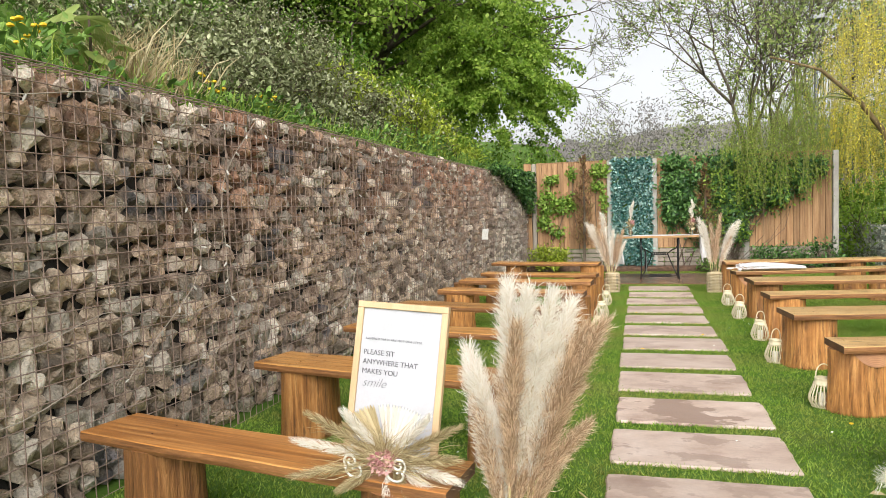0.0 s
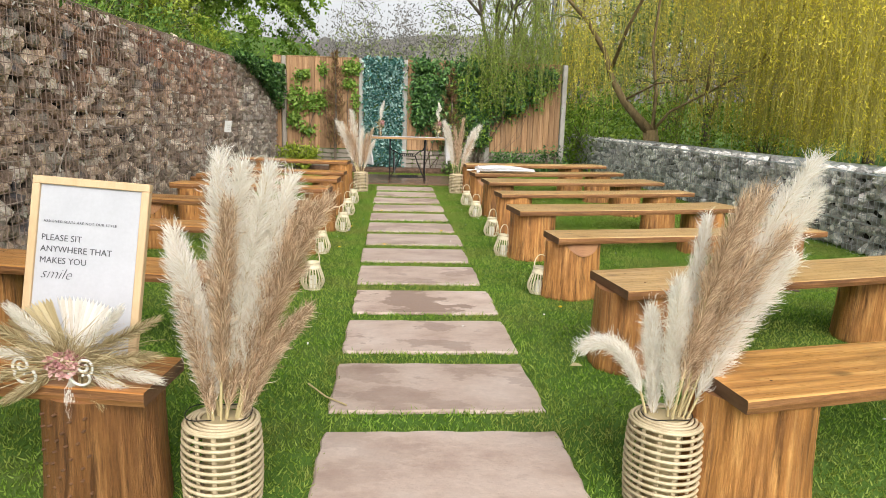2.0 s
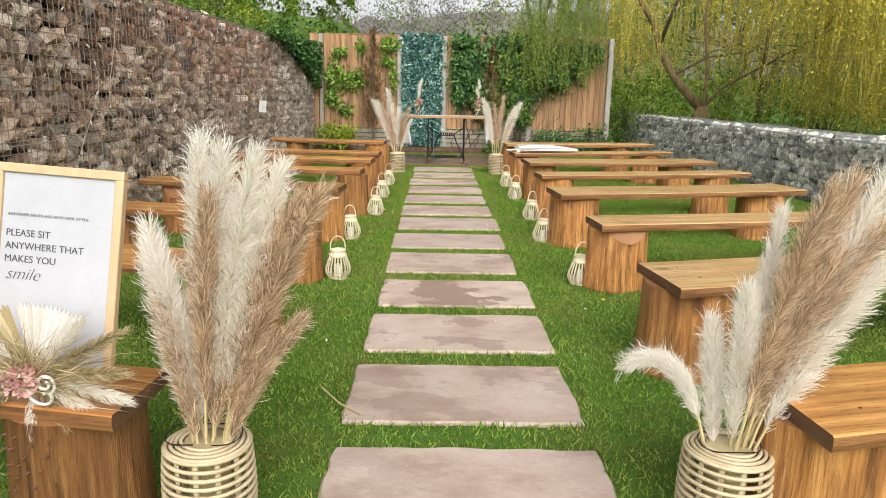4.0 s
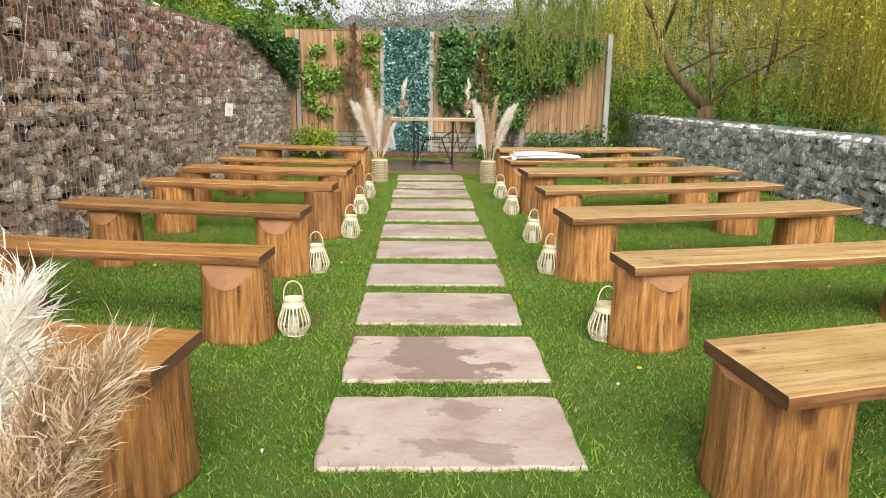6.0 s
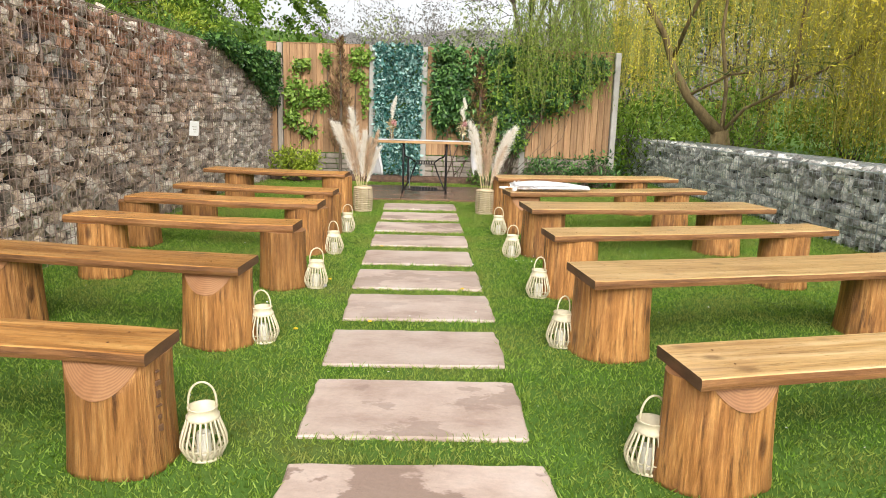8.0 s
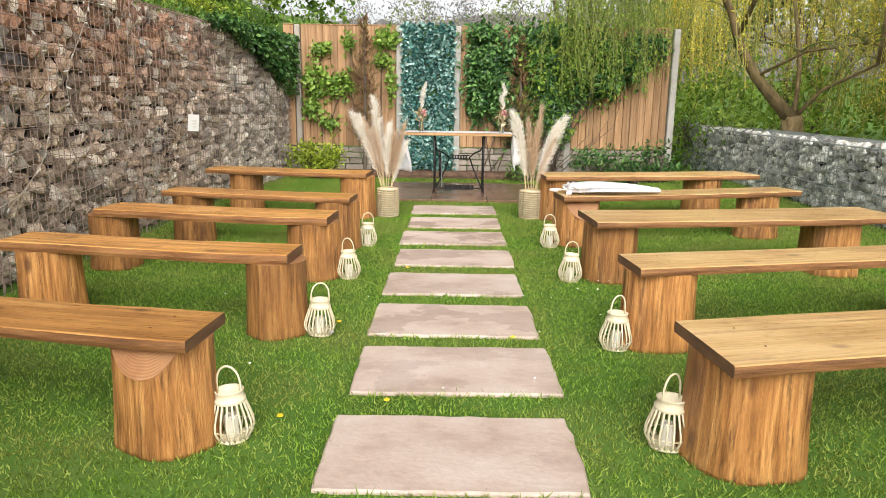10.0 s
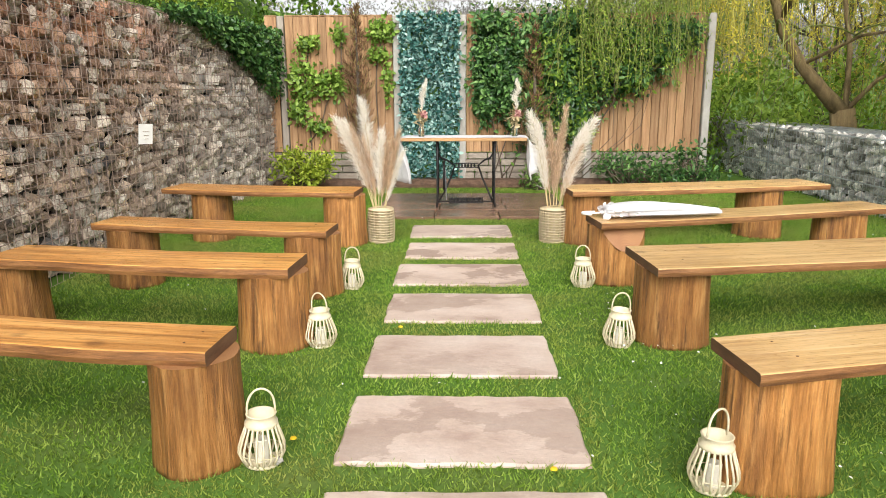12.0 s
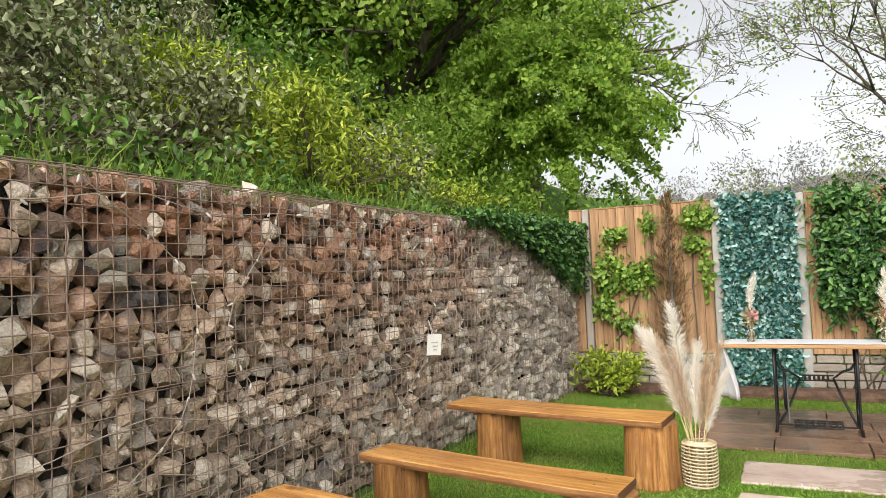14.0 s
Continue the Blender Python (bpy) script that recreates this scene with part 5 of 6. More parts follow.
sz = 2.6 + 3.6 * np.sqrt(np.clip(1 - (rr / 6.9) ** 2, 0, 1)) + rng.normal(size=n) * 0.55
sz = np.minimum(sz, np.maximum(2.5, 3.2 + (sx + 5.75 - 2.6) * 1.25) + rng.normal(size=n) * 0.3)
keep = ((sx + 5.75 > 3.6) | (rng.random(n) < 0.5)) & ~((sx + 5.75 < 4.7) & (sy + 15.9 < 14.7)) & (sx + 5.75 > 1.35) & (sy < 3.2) & ~((sx + 5.75 > 2.8) & (sx + 5.75 < 3.6) & (sy + 15.9 < 15.7))
sx, sy, sz = sx[keep], sy[keep], sz[keep]
# strands that trail over the fence top
n2 = 150
sx = np.concatenate([sx, rng.uniform(1.4, 2.9, n2) - 5.75])
sy = np.concatenate([sy, rng.uniform(14.88, 15.28, n2) - 15.9])
sz = np.concatenate([sz, rng.uniform(2.4, 3.9, n2)])
turn_a = np.concatenate([az[keep], rng.uniform(0, 6.28, n2)])
n = len(sx)
inner = np.clip(1 - np.hypot(sx, sy) / 3.0, 0, 1)
floor_z = np.where(sx + 5.75 < 4.4, rng.uniform(1.2, 2.1, n), np.where((sx < 0.3) & (sy < 0.2), np.where(rng.random(n) < 0.25, rng.uniform(1.0, 2.2, n), rng.uniform(2.0, 3.2, n)), np.where(sx > 0.6, rng.uniform(0.55, 1.1, n), rng.uniform(0.85, 2.0, n))))
ez = np.maximum(floor_z, sz - rng.uniform(3.4, 7.5, n))
ez = np.minimum(ez, sz - 0.5)
sway = rng.normal(size=(n, 2)) * 0.28
K = 6
tt = np.linspace(0, 1, K)
lines = np.stack([sx[:, None] + sway[:, :1] * tt[None] ** 0.7 + 0.05 * np.sin(tt * 6 + sx[:, None] * 9), sy[:, None] + sway[:, 1:] * tt[None] ** 0.7 + 0.05 * np.cos(tt * 5 + sy[:, None] * 9), sz[:, None] + (ez - sz)[:, None] * tt[None]], -1)
w = 0.0042
side = np.stack([np.cos(turn_a), np.sin(turn_a), np.zeros(n)], 1)[:, None] * w
side2 = np.stack([-np.sin(turn_a), np.cos(turn_a), np.zeros(n)], 1)[:, None] * w
tri = np.stack([lines + side, lines - side * 0.5 + side2 * 0.87, lines - side * 0.5 - side2 * 0.87], 2).reshape(-1, 3)
base_i = (np.arange(n)[:, None, None] * K + np.arange(K - 1)[None, :, None]) * 3
quads = np.concatenate([base_i + np.array([a, b, 3 + b, 3 + a]) for a, b in ((0, 1), (1, 2), (2, 0))], 1).reshape(-1, 4)
quads = quads.reshape(n, -1, 4)
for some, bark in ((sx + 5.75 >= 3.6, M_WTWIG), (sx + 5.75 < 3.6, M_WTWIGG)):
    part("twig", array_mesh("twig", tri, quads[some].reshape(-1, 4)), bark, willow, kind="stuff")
per = 42
u = rng.uniform(0.02, 1, (n, per))
kk = np.minimum((u * (K - 1)).astype(int), K - 2)
fr = (u * (K - 1) - kk)[..., None]
ar = np.arange(n)[:, None]
lp = (lines[ar, kk] * (1 - fr) + lines[ar, kk + 1] * fr) + rng.normal(size=(n, per, 3)) * 0.02
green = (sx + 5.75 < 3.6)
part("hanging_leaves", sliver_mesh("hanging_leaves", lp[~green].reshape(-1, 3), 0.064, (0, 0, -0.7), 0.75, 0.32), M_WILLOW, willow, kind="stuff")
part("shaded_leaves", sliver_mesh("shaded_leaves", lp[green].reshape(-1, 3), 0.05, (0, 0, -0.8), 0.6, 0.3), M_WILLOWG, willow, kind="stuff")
g = Geo()
for path, rad in BOUGHS[1:]:
    for k in range(9):
        t = r.uniform(0.45, 1.0) * (len(path) - 1)
        q = Vector(path[int(min(t, len(path) - 1))])
        a, ln = r.uniform(0, 6.28), r.uniform(0.7, 1.7)
        d = Vector((math.cos(a), math.sin(a), 0)) * ln
        arc = [q + d * (1.1 * math.sin(0.5 * math.pi * u_)) + Vector((0.06 * math.sin(5 * u_ + a), 0.06 * math.cos(6 * u_), 1.1 * u_ - 2.6 * u_ * u_)) for u_ in np.linspace(0, 1, 11)]
        g.tube(arc, [0.012 - 0.009 * k_ / 10 for k_ in range(11)], 5)
part("branchlet", g, M_WTWIGG, willow, smooth=True, kind="stuff")

# far wooded hillside, with the haze of distance put into its colours
xs = np.linspace(-160, 180, 171)
ridge = np.array([11.6 + 2.0 * noise.noise((x * 0.03, 0, 0)) + 1.6 * noise.noise((x * 0.11, 3, 0)) + 1.3 * noise.noise((x * 0.37, 7, 0)) for x in xs])
V = np.concatenate([np.stack([xs, np.full(171, 92.0), np.full(171, -1.0)], 1), np.stack([xs, np.full(171, 104.0), ridge], 1), np.stack([xs, np.full(171, 130.0), np.full(171, -1.0)], 1)])
F = [(k * 171 + i, k * 171 + i + 1, (k + 1) * 171 + i + 1, (k + 1) * 171 + i) for k in range(2) for i in range(170)]
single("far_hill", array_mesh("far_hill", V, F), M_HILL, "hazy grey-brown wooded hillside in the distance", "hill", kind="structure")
n, cols = 70000, 260
cx, cy = rng.uniform(-75, 95, cols), rng.uniform(84, 104, cols)
ch, cr = rng.uniform(6.0, 10.5, cols), rng.uniform(2.0, 4.0, cols)
w_ = rng.integers(0, cols, n)
a, q, t = rng.uniform(0, 2 * math.pi, n), np.sqrt(rng.uniform(0, 1, n)), rng.beta(1.4, 1.3, n)
prof = cr[w_] * np.clip(1.15 - t, 0.1, 1) ** 0.6
base = np.stack([cx[w_] + prof * q * np.cos(a), cy[w_] + prof * q * np.sin(a), 4 + t * ch[w_]], 1)
single("far_woods", sliver_mesh("far_woods", base, 0.42, (0, 0, 0.7), 0.8, 0.3), M_HAZE, "distant hillside of bare trees in hazy grey", "woods", kind="stuff")
n, cols = 9000, 34
cx, cy, ch, cr = rng.uniform(-40, 60, cols), rng.uniform(62, 80, cols), rng.uniform(4.0, 8.5, cols), rng.uniform(2.5, 4.0, cols)
w_ = rng.integers(0, cols, n)
pts = np.stack([cx[w_], cy[w_], 2.5 + ch[w_] * 0.55], 1) + unit(rng.normal(size=(n, 3))) * rng.uniform(0.4, 1, (n, 1)) * np.stack([cr[w_], cr[w_], ch[w_] * 0.5], 1)
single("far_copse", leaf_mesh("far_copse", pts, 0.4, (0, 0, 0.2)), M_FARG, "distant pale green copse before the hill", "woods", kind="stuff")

lamp = thing("floodlight_mast", "tall grey steel mast with a floodlight head", "floodlight", pose(6.2, 30, 0))
part("mast", Geo().tube([(0, 0, 0), (0, 0, 4.2), (0, 0, 8.0)], [0.11, 0.085, 0.06], 10), M_STEEL, lamp)
part("lamp_head", Geo().box((0.02, -0.1, 8.12), (0.62, 0.38, 0.2), 0.03, pose(0, 0, 0, -12, 0, 0)), M_STEEL, lamp)
part("bracket", Geo().box((0, 0, 6.4), (0.22, 0.14, 0.45), 0.02), M_STEEL, lamp)


# ---- rattan vases and pampas grass ----
def ring_geo(rad, z, wire, n=28, wob=0.0):
    return Geo().tube([(rad * (1 + wob * math.sin(3 * a)) * math.cos(a), rad * (1 + wob * math.sin(3 * a)) * math.sin(a), z + 0.002 * math.sin(2 * a)) for a in np.linspace(0, 2 * math.pi, n, endpoint=False)], wire, 6, closed=True)


def rattan_vase(x, y):
    v = thing("rattan_vase", "tall pale rattan ring vase standing on the lawn", "vase", pose(x, y, 0), "rattan vases along the aisle")
    part("base", Geo().lathe([(0.098, 0.0), (0.105, 0.004), (0.105, 0.014), (0.098, 0.018)], 28), M_RATTAN, v)
    zs = np.linspace(0.016, 0.285, 13)
    for k, z in enumerate(zs):
        rad = 0.104 + 0.012 * math.sin(math.pi * (0.12 + 0.76 * k / 12))
        part("ring", ring_geo(rad, z, 0.0058, 28, 0.004), M_RATTAN, v, smooth=True)
    for k in range(12):
        a = 2 * math.pi * k / 12
        part("slat", Geo().box((0.101 * math.cos(a), 0.101 * math.sin(a), 0.15), (0.006, 0.014, 0.27), 0.002, pose(0, 0, 0, 0, 0, math.degrees(a))), M_RATTAN, v)
    for k, rad in enumerate((0.104, 0.091, 0.078, 0.065)):
        part("collar_ring", ring_geo(rad, 0.291 + 0.003 * k, 0.0052), M_RATTAN, v, smooth=True)
    part("inner_tube", Geo().lathe([(0.052, 0.01), (0.055, 0.15), (0.057, 0.297)], 20), M_STRAW, v)
    return v


def bezier(a, b, c, t):
    t = np.asarray(t)[:, None]
    return (1 - t) ** 2 * a + 2 * t * (1 - t) * b + t ** 2 * c


def pampas(foot, tip, white, full=1.0, n=1300, droop=0.0, start=0.36):
    """One stem of pampas grass from the vase to its tip; white: fluffy plume, else thin tan plume."""
    a, c = np.array(foot, float), np.array(tip, float)
    ln = np.linalg.norm(c - a)
    b = a + (c - a) * np.array([0.36, 0.36, 0.62]) + np.array([0, 0, droop])
    ob = thing("pampas_grass", "fluffy cream pampas plume standing in rattan vase" if white else "loose tan pampas plume standing in rattan vase", "pampas grass", group="pampas grass in the vases")
    st = bezier(a, b, c, np.linspace(0, 0.97, 9))
    part("stem", Geo().tube([tuple(p) for p in st], [0.0042] * 5 + [0.003, 0.0025, 0.002, 0.001], 5), M_STEM, ob)
    tufts = 420 if white else 260
    tt_ = start + (1 - start) * rng.beta(1.15, 1.2, tufts)
    tr = unit(rng.normal(size=(tufts, 3)))
    ts = rng.uniform(0.7, 1.25, tufts)
    k = rng.integers(0, tufts, n)
    t = np.clip(tt_[k] + rng.normal(size=n) * 0.018, 0.05, 1.0)
    p = bezier(a, b, c, t)
    tan = unit(bezier(a, b, c, np.minimum(t + 0.02, 1.02)) - p)
    rad = tr[k] + rng.normal(size=(n, 3)) * 0.45
    rad = unit(rad - tan * (rad * tan).sum(1, keepdims=True))
    s = np.clip((t - start) / (1 - start), 0, 1)
    body = np.sin(math.pi * np.clip(0.10 + 0.84 * s, 0, 1)) ** (0.7 if white else 0.85)
    reach = (0.064 if white else 0.05) * full * (0.3 + body) * ts[k] * rng.uniform(0.55, 1.1, n)
    base = p + rad * reach[:, None] * 0.1
    rise = (0.055 if white else 0.06) * rng.uniform(0.6, 1.2, n) * ts[k]
    end = base + rad * reach[:, None] * 0.55 + tan * rise[:, None]
    end[:, 2] -= (0.02 if white else 0.008) * rng.random(n)
    part("plume", blades("plume", base, end, 0.0027 if white else 0.0022, 0.7), M_PLUME if white else M_TAN, ob)
    m = n // 3
    pick = rng.integers(0, n, m)
    f0 = base[pick] + (end - base)[pick] * rng.uniform(0.3, 1.0, (m, 1))
    f1 = f0 + rad[pick] * 0.02 + tan[pick] * 0.016 + rng.normal(size=(m, 3)) * 0.008
    part("fluff", blades("fluff", f0, f1, 0.0018, 0.5), M_PLUME if white else M_TAN, ob)


def bunch(x, y, stems_, n, dy=0.05):
    rattan_vase(x, y)
    for k, (tx, tz, white, full, droop) in enumerate(stems_):
        foot = (x + r.uniform(-0.028, 0.028), y + r.uniform(-0.028, 0.028), 0.06)
        pampas(foot, (tx, y + r.uniform(-dy, dy) + (0.03 if white else 0.0), tz), white, full, n, droop)


bunch(-0.705, 2.79, [(-0.705, 1.06, 1, 1.05, 0), (-0.625, 1.04, 1, 1.05, 0), (-0.55, 1.03, 1, 1.0, 0), (-0.495, 1.0, 1, 1.0, 0), (-0.66, 0.92, 0, 0.9, 0), (-0.835, 0.84, 1, 1.0, 0), (-0.80, 0.78, 1, 0.9, 0), (-0.80, 0.68, 0, 0.75, 0), (-0.585, 0.83, 1, 0.6, 0), (-0.46, 0.92, 0, 1.1, 0), (-0.40, 0.94, 0, 1.1, 0), (-0.50, 0.82, 0, 1.1, 0), (-0.56, 0.74, 0, 0.8, 0), (-0.46, 0.62, 0, 0.7, 0.05), (-0.71, 0.72, 0, 0.7, 0)], 2700)
bunch(0.66, 2.79, [(1.05, 1.10, 1, 1.15, 0), (1.085, 1.00, 1, 1.1, 0), (1.02, 0.92, 1, 1.1, 0), (0.99, 0.80, 1, 0.95, 0), (0.90, 0.99, 0, 1.1, 0), (0.82, 0.97, 0, 1.1, 0), (0.96, 0.88, 0, 1.0, 0), (0.86, 0.80, 0, 1.0, 0), (0.755, 0.90, 1, 0.55, 0), (0.66, 0.72, 1, 0.75, 0), (0.60, 0.62, 1, 0.6, 0), (0.42, 0.52, 1, 0.5, 0.24)], 2400)
bunch(-0.69, 11.60, [(-1.06, 1.05, 1, 1.3, 0), (-0.98, 1.02, 1, 0.9, 0), (-0.84, 1.21, 1, 1.4, 0), (-0.93, 0.98, 0, 1.0, 0), (-0.82, 0.88, 0, 0.9, 0), (-0.67, 0.95, 1, 1.1, 0), (-0.52, 0.94, 0, 1.0, 0), (-0.60, 0.86, 0, 0.9, 0), (-0.50, 0.76, 1, 0.7, 0)], 1500)
bunch(0.785, 11.60, [(0.57, 1.09, 1, 1.4, 0), (0.63, 1.03, 1, 0.8, 0), (0.87, 1.14, 0, 1.1, 0), (0.74, 1.0, 0, 1.1, 0), (0.66, 0.92, 0, 0.9, 0), (0.82, 0.9, 0, 0.9, 0), (1.12, 1.04, 1, 1.5, 0), (1.04, 0.98, 1, 1.2, 0), (1.0, 0.8, 0, 0.7, 0)], 1500)
coil = Geo().tube([(-0.705 + 0.09 * math.cos(a) * (1 + a / 20), 2.79 + 0.07 * math.sin(a), 0.312 + 0.006 * math.sin(3 * a)) for a in np.linspace(-1.2, 4.6, 24)], 0.0018, 4)
single("tie_wire", coil, M_IRON, "loose black wire on the rattan vase rim", "wire")
coil = Geo().tube([(0.66 + 0.08 * math.cos(a), 2.79 + 0.065 * math.sin(a), 0.308 + 0.005 * math.sin(3 * a)) for a in np.linspace(2.0, 6.4, 20)], 0.0018, 4)
single("tie_wire", coil, M_IRON, "loose black wire on the rattan vase rim", "wire")


# ---- lanterns ----
def lantern_parts(v):
    part("base_ring", ring_geo(0.056, 0.008, 0.007), M_CREAM, v, smooth=True)
    part("floor_disc", Geo().lathe([(0.05, 0.004), (0.055, 0.008), (0.05, 0.012)], 18), M_CREAM, v)
    prof = [(0.056, 0.008), (0.070, 0.030), (0.079, 0.052), (0.077, 0.075), (0.068, 0.105), (0.058, 0.132), (0.052, 0.152)]
    for k in range(20):
        a = 2 * math.pi * k / 20
        part("rib", Geo().tube([(q * math.cos(a), q * math.sin(a), z) for q, z in prof], 0.0044, 5), M_CREAM, v, smooth=True)
    part("waist_ring", ring_geo(0.0745, 0.05, 0.0022), M_CREAM, v, smooth=True)
    part("collar", Geo().lathe([(0.055, 0.146), (0.057, 0.15), (0.057, 0.16), (0.049, 0.163), (0.050, 0.186), (0.053, 0.189), (0.050, 0.192), (0.045, 0.189), (0.044, 0.15)], 24), M_CREAM, v, smooth=True)
    part("handle", Geo().tube([(0.047 * math.cos(a) * (1 + 0.12 * math.sin(a)), 0, 0.18 + 0.098 * math.sin(a) ** 0.8) for a in np.linspace(0, math.pi, 15)], 0.0042, 6), M_CREAM, v, smooth=True)
    part("candle", Geo().lathe([(0.024, 0.013), (0.025, 0.02), (0.025, 0.09), (0.022, 0.095), (0.004, 0.09)], 16), M_CANDLE, v, "white pillar candle")


lan = thing("lantern", "cream cane lantern with a candle beside the aisle", "lantern", pose(-0.74, 5.50, 0, 0, 0, 8), "lanterns along the aisle")
lantern_parts(lan)
for x, y, a in ((-0.805, 6.745, -12), (-0.705, 7.89, 20), (-0.72, 9.055, -25), (-0.727, 10.125, 10), (0.815, 5.44, 12), (0.767, 6.745, 35), (0.806, 7.75, 30), (0.793, 9.07, 5), (0.806, 10.18, -10)):
    copy_thing(lan, pose(x, y, 0, 0, 2 if a > 0 else -2, a))

# ---- welcome sign on the first bench ----
sign = thing("welcome_sign", "oak-framed white seating sign leaning on the bench", "sign", Matrix.Translation((-1.14, 2.86, 0.446)) @ pose(0, 0, 0, -11, 3.0, -6))
SW, SH = 0.355, 0.545
for cx, cz, sx_, sz_ in ((0, 0.012, SW, 0.024), (0, SH - 0.012, SW, 0.024), (-SW / 2 + 0.012, SH / 2, 0.024, SH - 0.048), (SW / 2 - 0.012, SH / 2, 0.024, SH - 0.048)):
    part("frame_rail", Geo().box((cx, 0, cz), (sx_, 0.022, sz_), 0.002), M_FRAME, sign)
card = part("card", Geo().box((0, 0.002, SH / 2), (SW - 0.044, 0.008, SH - 0.044)), M_CARD, sign)


def lettering(body, x, z, size, parent, shear=0.0, bold=0.0, wide=1.0, space=1.0):
    cu = bpy.data.curves.new("lettering", "FONT")
    cu.body, cu.size, cu.shear, cu.offset, cu.space_character, cu.align_x = body, size, shear, bold, space, "LEFT"
    cu.resolution_u, cu.extrude = 3, 0.0004
    tmp = new("lettering_source", cu)
    bpy.context.view_layer.update()
    me = bpy.data.meshes.new_from_object(tmp.evaluated_get(bpy.context.evaluated_depsgraph_get()))
    bpy.data.objects.remove(tmp)
    me.name = "lettering"
    part("lettering", me, M_INK, parent, m=Matrix.Translation((x, -0.0035, z)) @ pose(0, 0, 0, 90, 0, 0) @ Matrix.Diagonal((wide, 1, 1, 1)))


lettering("ASSIGNED SEATS ARE NOT OUR STYLE", -0.137, 0.408, 0.0108, card, space=1.2, wide=1.0)
for k, line in enumerate(("PLEASE SIT", "ANYWHERE THAT", "MAKES YOU")):
    lettering(line, -0.14, 0.354 - 0.034 * k, 0.0262, card)
lettering("smile", -0.135, 0.24, 0.046, card, shear=0.42, bold=-0.0009)

stand = thing("scroll_easel", "white wrought-iron scroll easel holding the sign", "easel", Matrix.Translation((-1.11, 2.82, 0.44)) @ pose(0, 0, 0, 0, 0, -4))
for sgn in (-1, 1):
    part("scroll", Geo().tube([(0.085 * sgn + q * math.cos(a) * sgn, -0.15, 0.06 + q * math.sin(a)) for a, q in zip(np.linspace(-1.0, 7.5, 26), np.linspace(0.026, 0.006, 26))], 0.0042, 6), M_WHITE, stand, smooth=True)
    part("foot", Geo().tube([(0.075 * sgn + q * math.cos(a) * sgn, -0.155 - 0.01 * math.sin(a), 0.034 + q * math.sin(a)) for a, q in zip(np.linspace(2.6, 6.6, 18), np.linspace(0.030, 0.026, 18))], 0.0042, 6), M_WHITE, stand, smooth=True)
    part("ledge", Geo().tube([(0.08 * sgn, -0.15, 0.036), (0.08 * sgn, -0.02, 0.006), (0.08 * sgn, 0.12, 0.006)], 0.004, 6), M_WHITE, stand)

spray = thing("dried_flower_spray", "spray of dried palm, pampas and pink florets before the sign", "flowers", pose(-1.09, 2.71, 0.50))
n = 520
ang = rng.uniform(-0.35, math.pi + 0.35, n)
L = rng.uniform(0.06, 0.24, n) * (1 + 0.25 * np.abs(np.cos(ang)))
b0 = np.stack([rng.normal(size=n) * 0.03, rng.normal(size=n) * 0.02, rng.normal(size=n) * 0.015], 1)
e0 = b0 + np.stack([np.cos(ang) * L, -rng.uniform(0.0, 0.06, n), np.sin(ang) * L * 0.62], 1)
part("dried_grass", blades("dried_grass", b0, e0, 0.0026, 0.6), M_STRAW, spray, kind="stuff")


def small_plume(a, ln, mat, name):
    m = 420
    d = np.array([math.cos(a), -0.25, math.sin(a)])
    t = 0.3 + 0.7 * rng.beta(1.2, 1.2, m)
    p = d * ln * t[:, None]
    rd = unit(np.cross(np.tile(d, (m, 1)), rng.normal(size=(m, 3))))
    e = p + rd * (0.018 * np.sin(math.pi * np.clip(t * 0.9, 0, 1)) + 0.004)[:, None] + d * 0.04
    part(name, blades(name, p, e, 0.002, 0.6), mat, spray)


for a, ln, m in ((0.15, 0.25, M_STRAW), (-0.12, 0.25, M_PLUME), (0.5, 0.29, M_STRAW), (2.9, 0.29, M_PLUME), (3.3, 0.30, M_STRAW), (2.55, 0.28, M_STRAW), (2.2, 0.2, M_PLUME), (-0.9, 0.13, M_STRAW), (-1.5, 0.12, M_PLUME), (3.7, 0.17, M_STRAW), (-0.45, 0.2, M_PLUME), (0.8, 0.22, M_PLUME)):
    small_plume(a, ln, m, "grass_plume")
for a0, tint in ((1.35, M_PLUME), (2.15, M_STRAW)):
    g = Geo()
    for k in range(15):
        a = a0 + (k - 7) * 0.05
        g.add([(0, 0.012, 0), (math.cos(a - 0.025) * 0.2, 0.01 + 0.006 * (k % 2), math.sin(a - 0.025) * 0.17), (math.cos(a) * 0.215, 0.012, math.sin(a) * 0.185), (math.cos(a + 0.025) * 0.2, 0.01 + 0.006 * ((k + 1) % 2), math.sin(a + 0.025) * 0.17)], [(0, 1, 2), (0, 2, 3)])
    part("palm_fan", g, tint, spray, "pleated dried palm fan")
fl = unit(rng.normal(size=(420, 3))) * rng.uniform(0.6, 1, (420, 1)) * np.array([0.052, 0.03, 0.034]) + np.array([0.0, -0.035, 0.005])
part("floret", leaf_mesh("floret", fl, 0.013, (0, -0.5, 0.2), width=0.8), M_PINK, spray, "dusty pink floret cluster", kind="stuff")

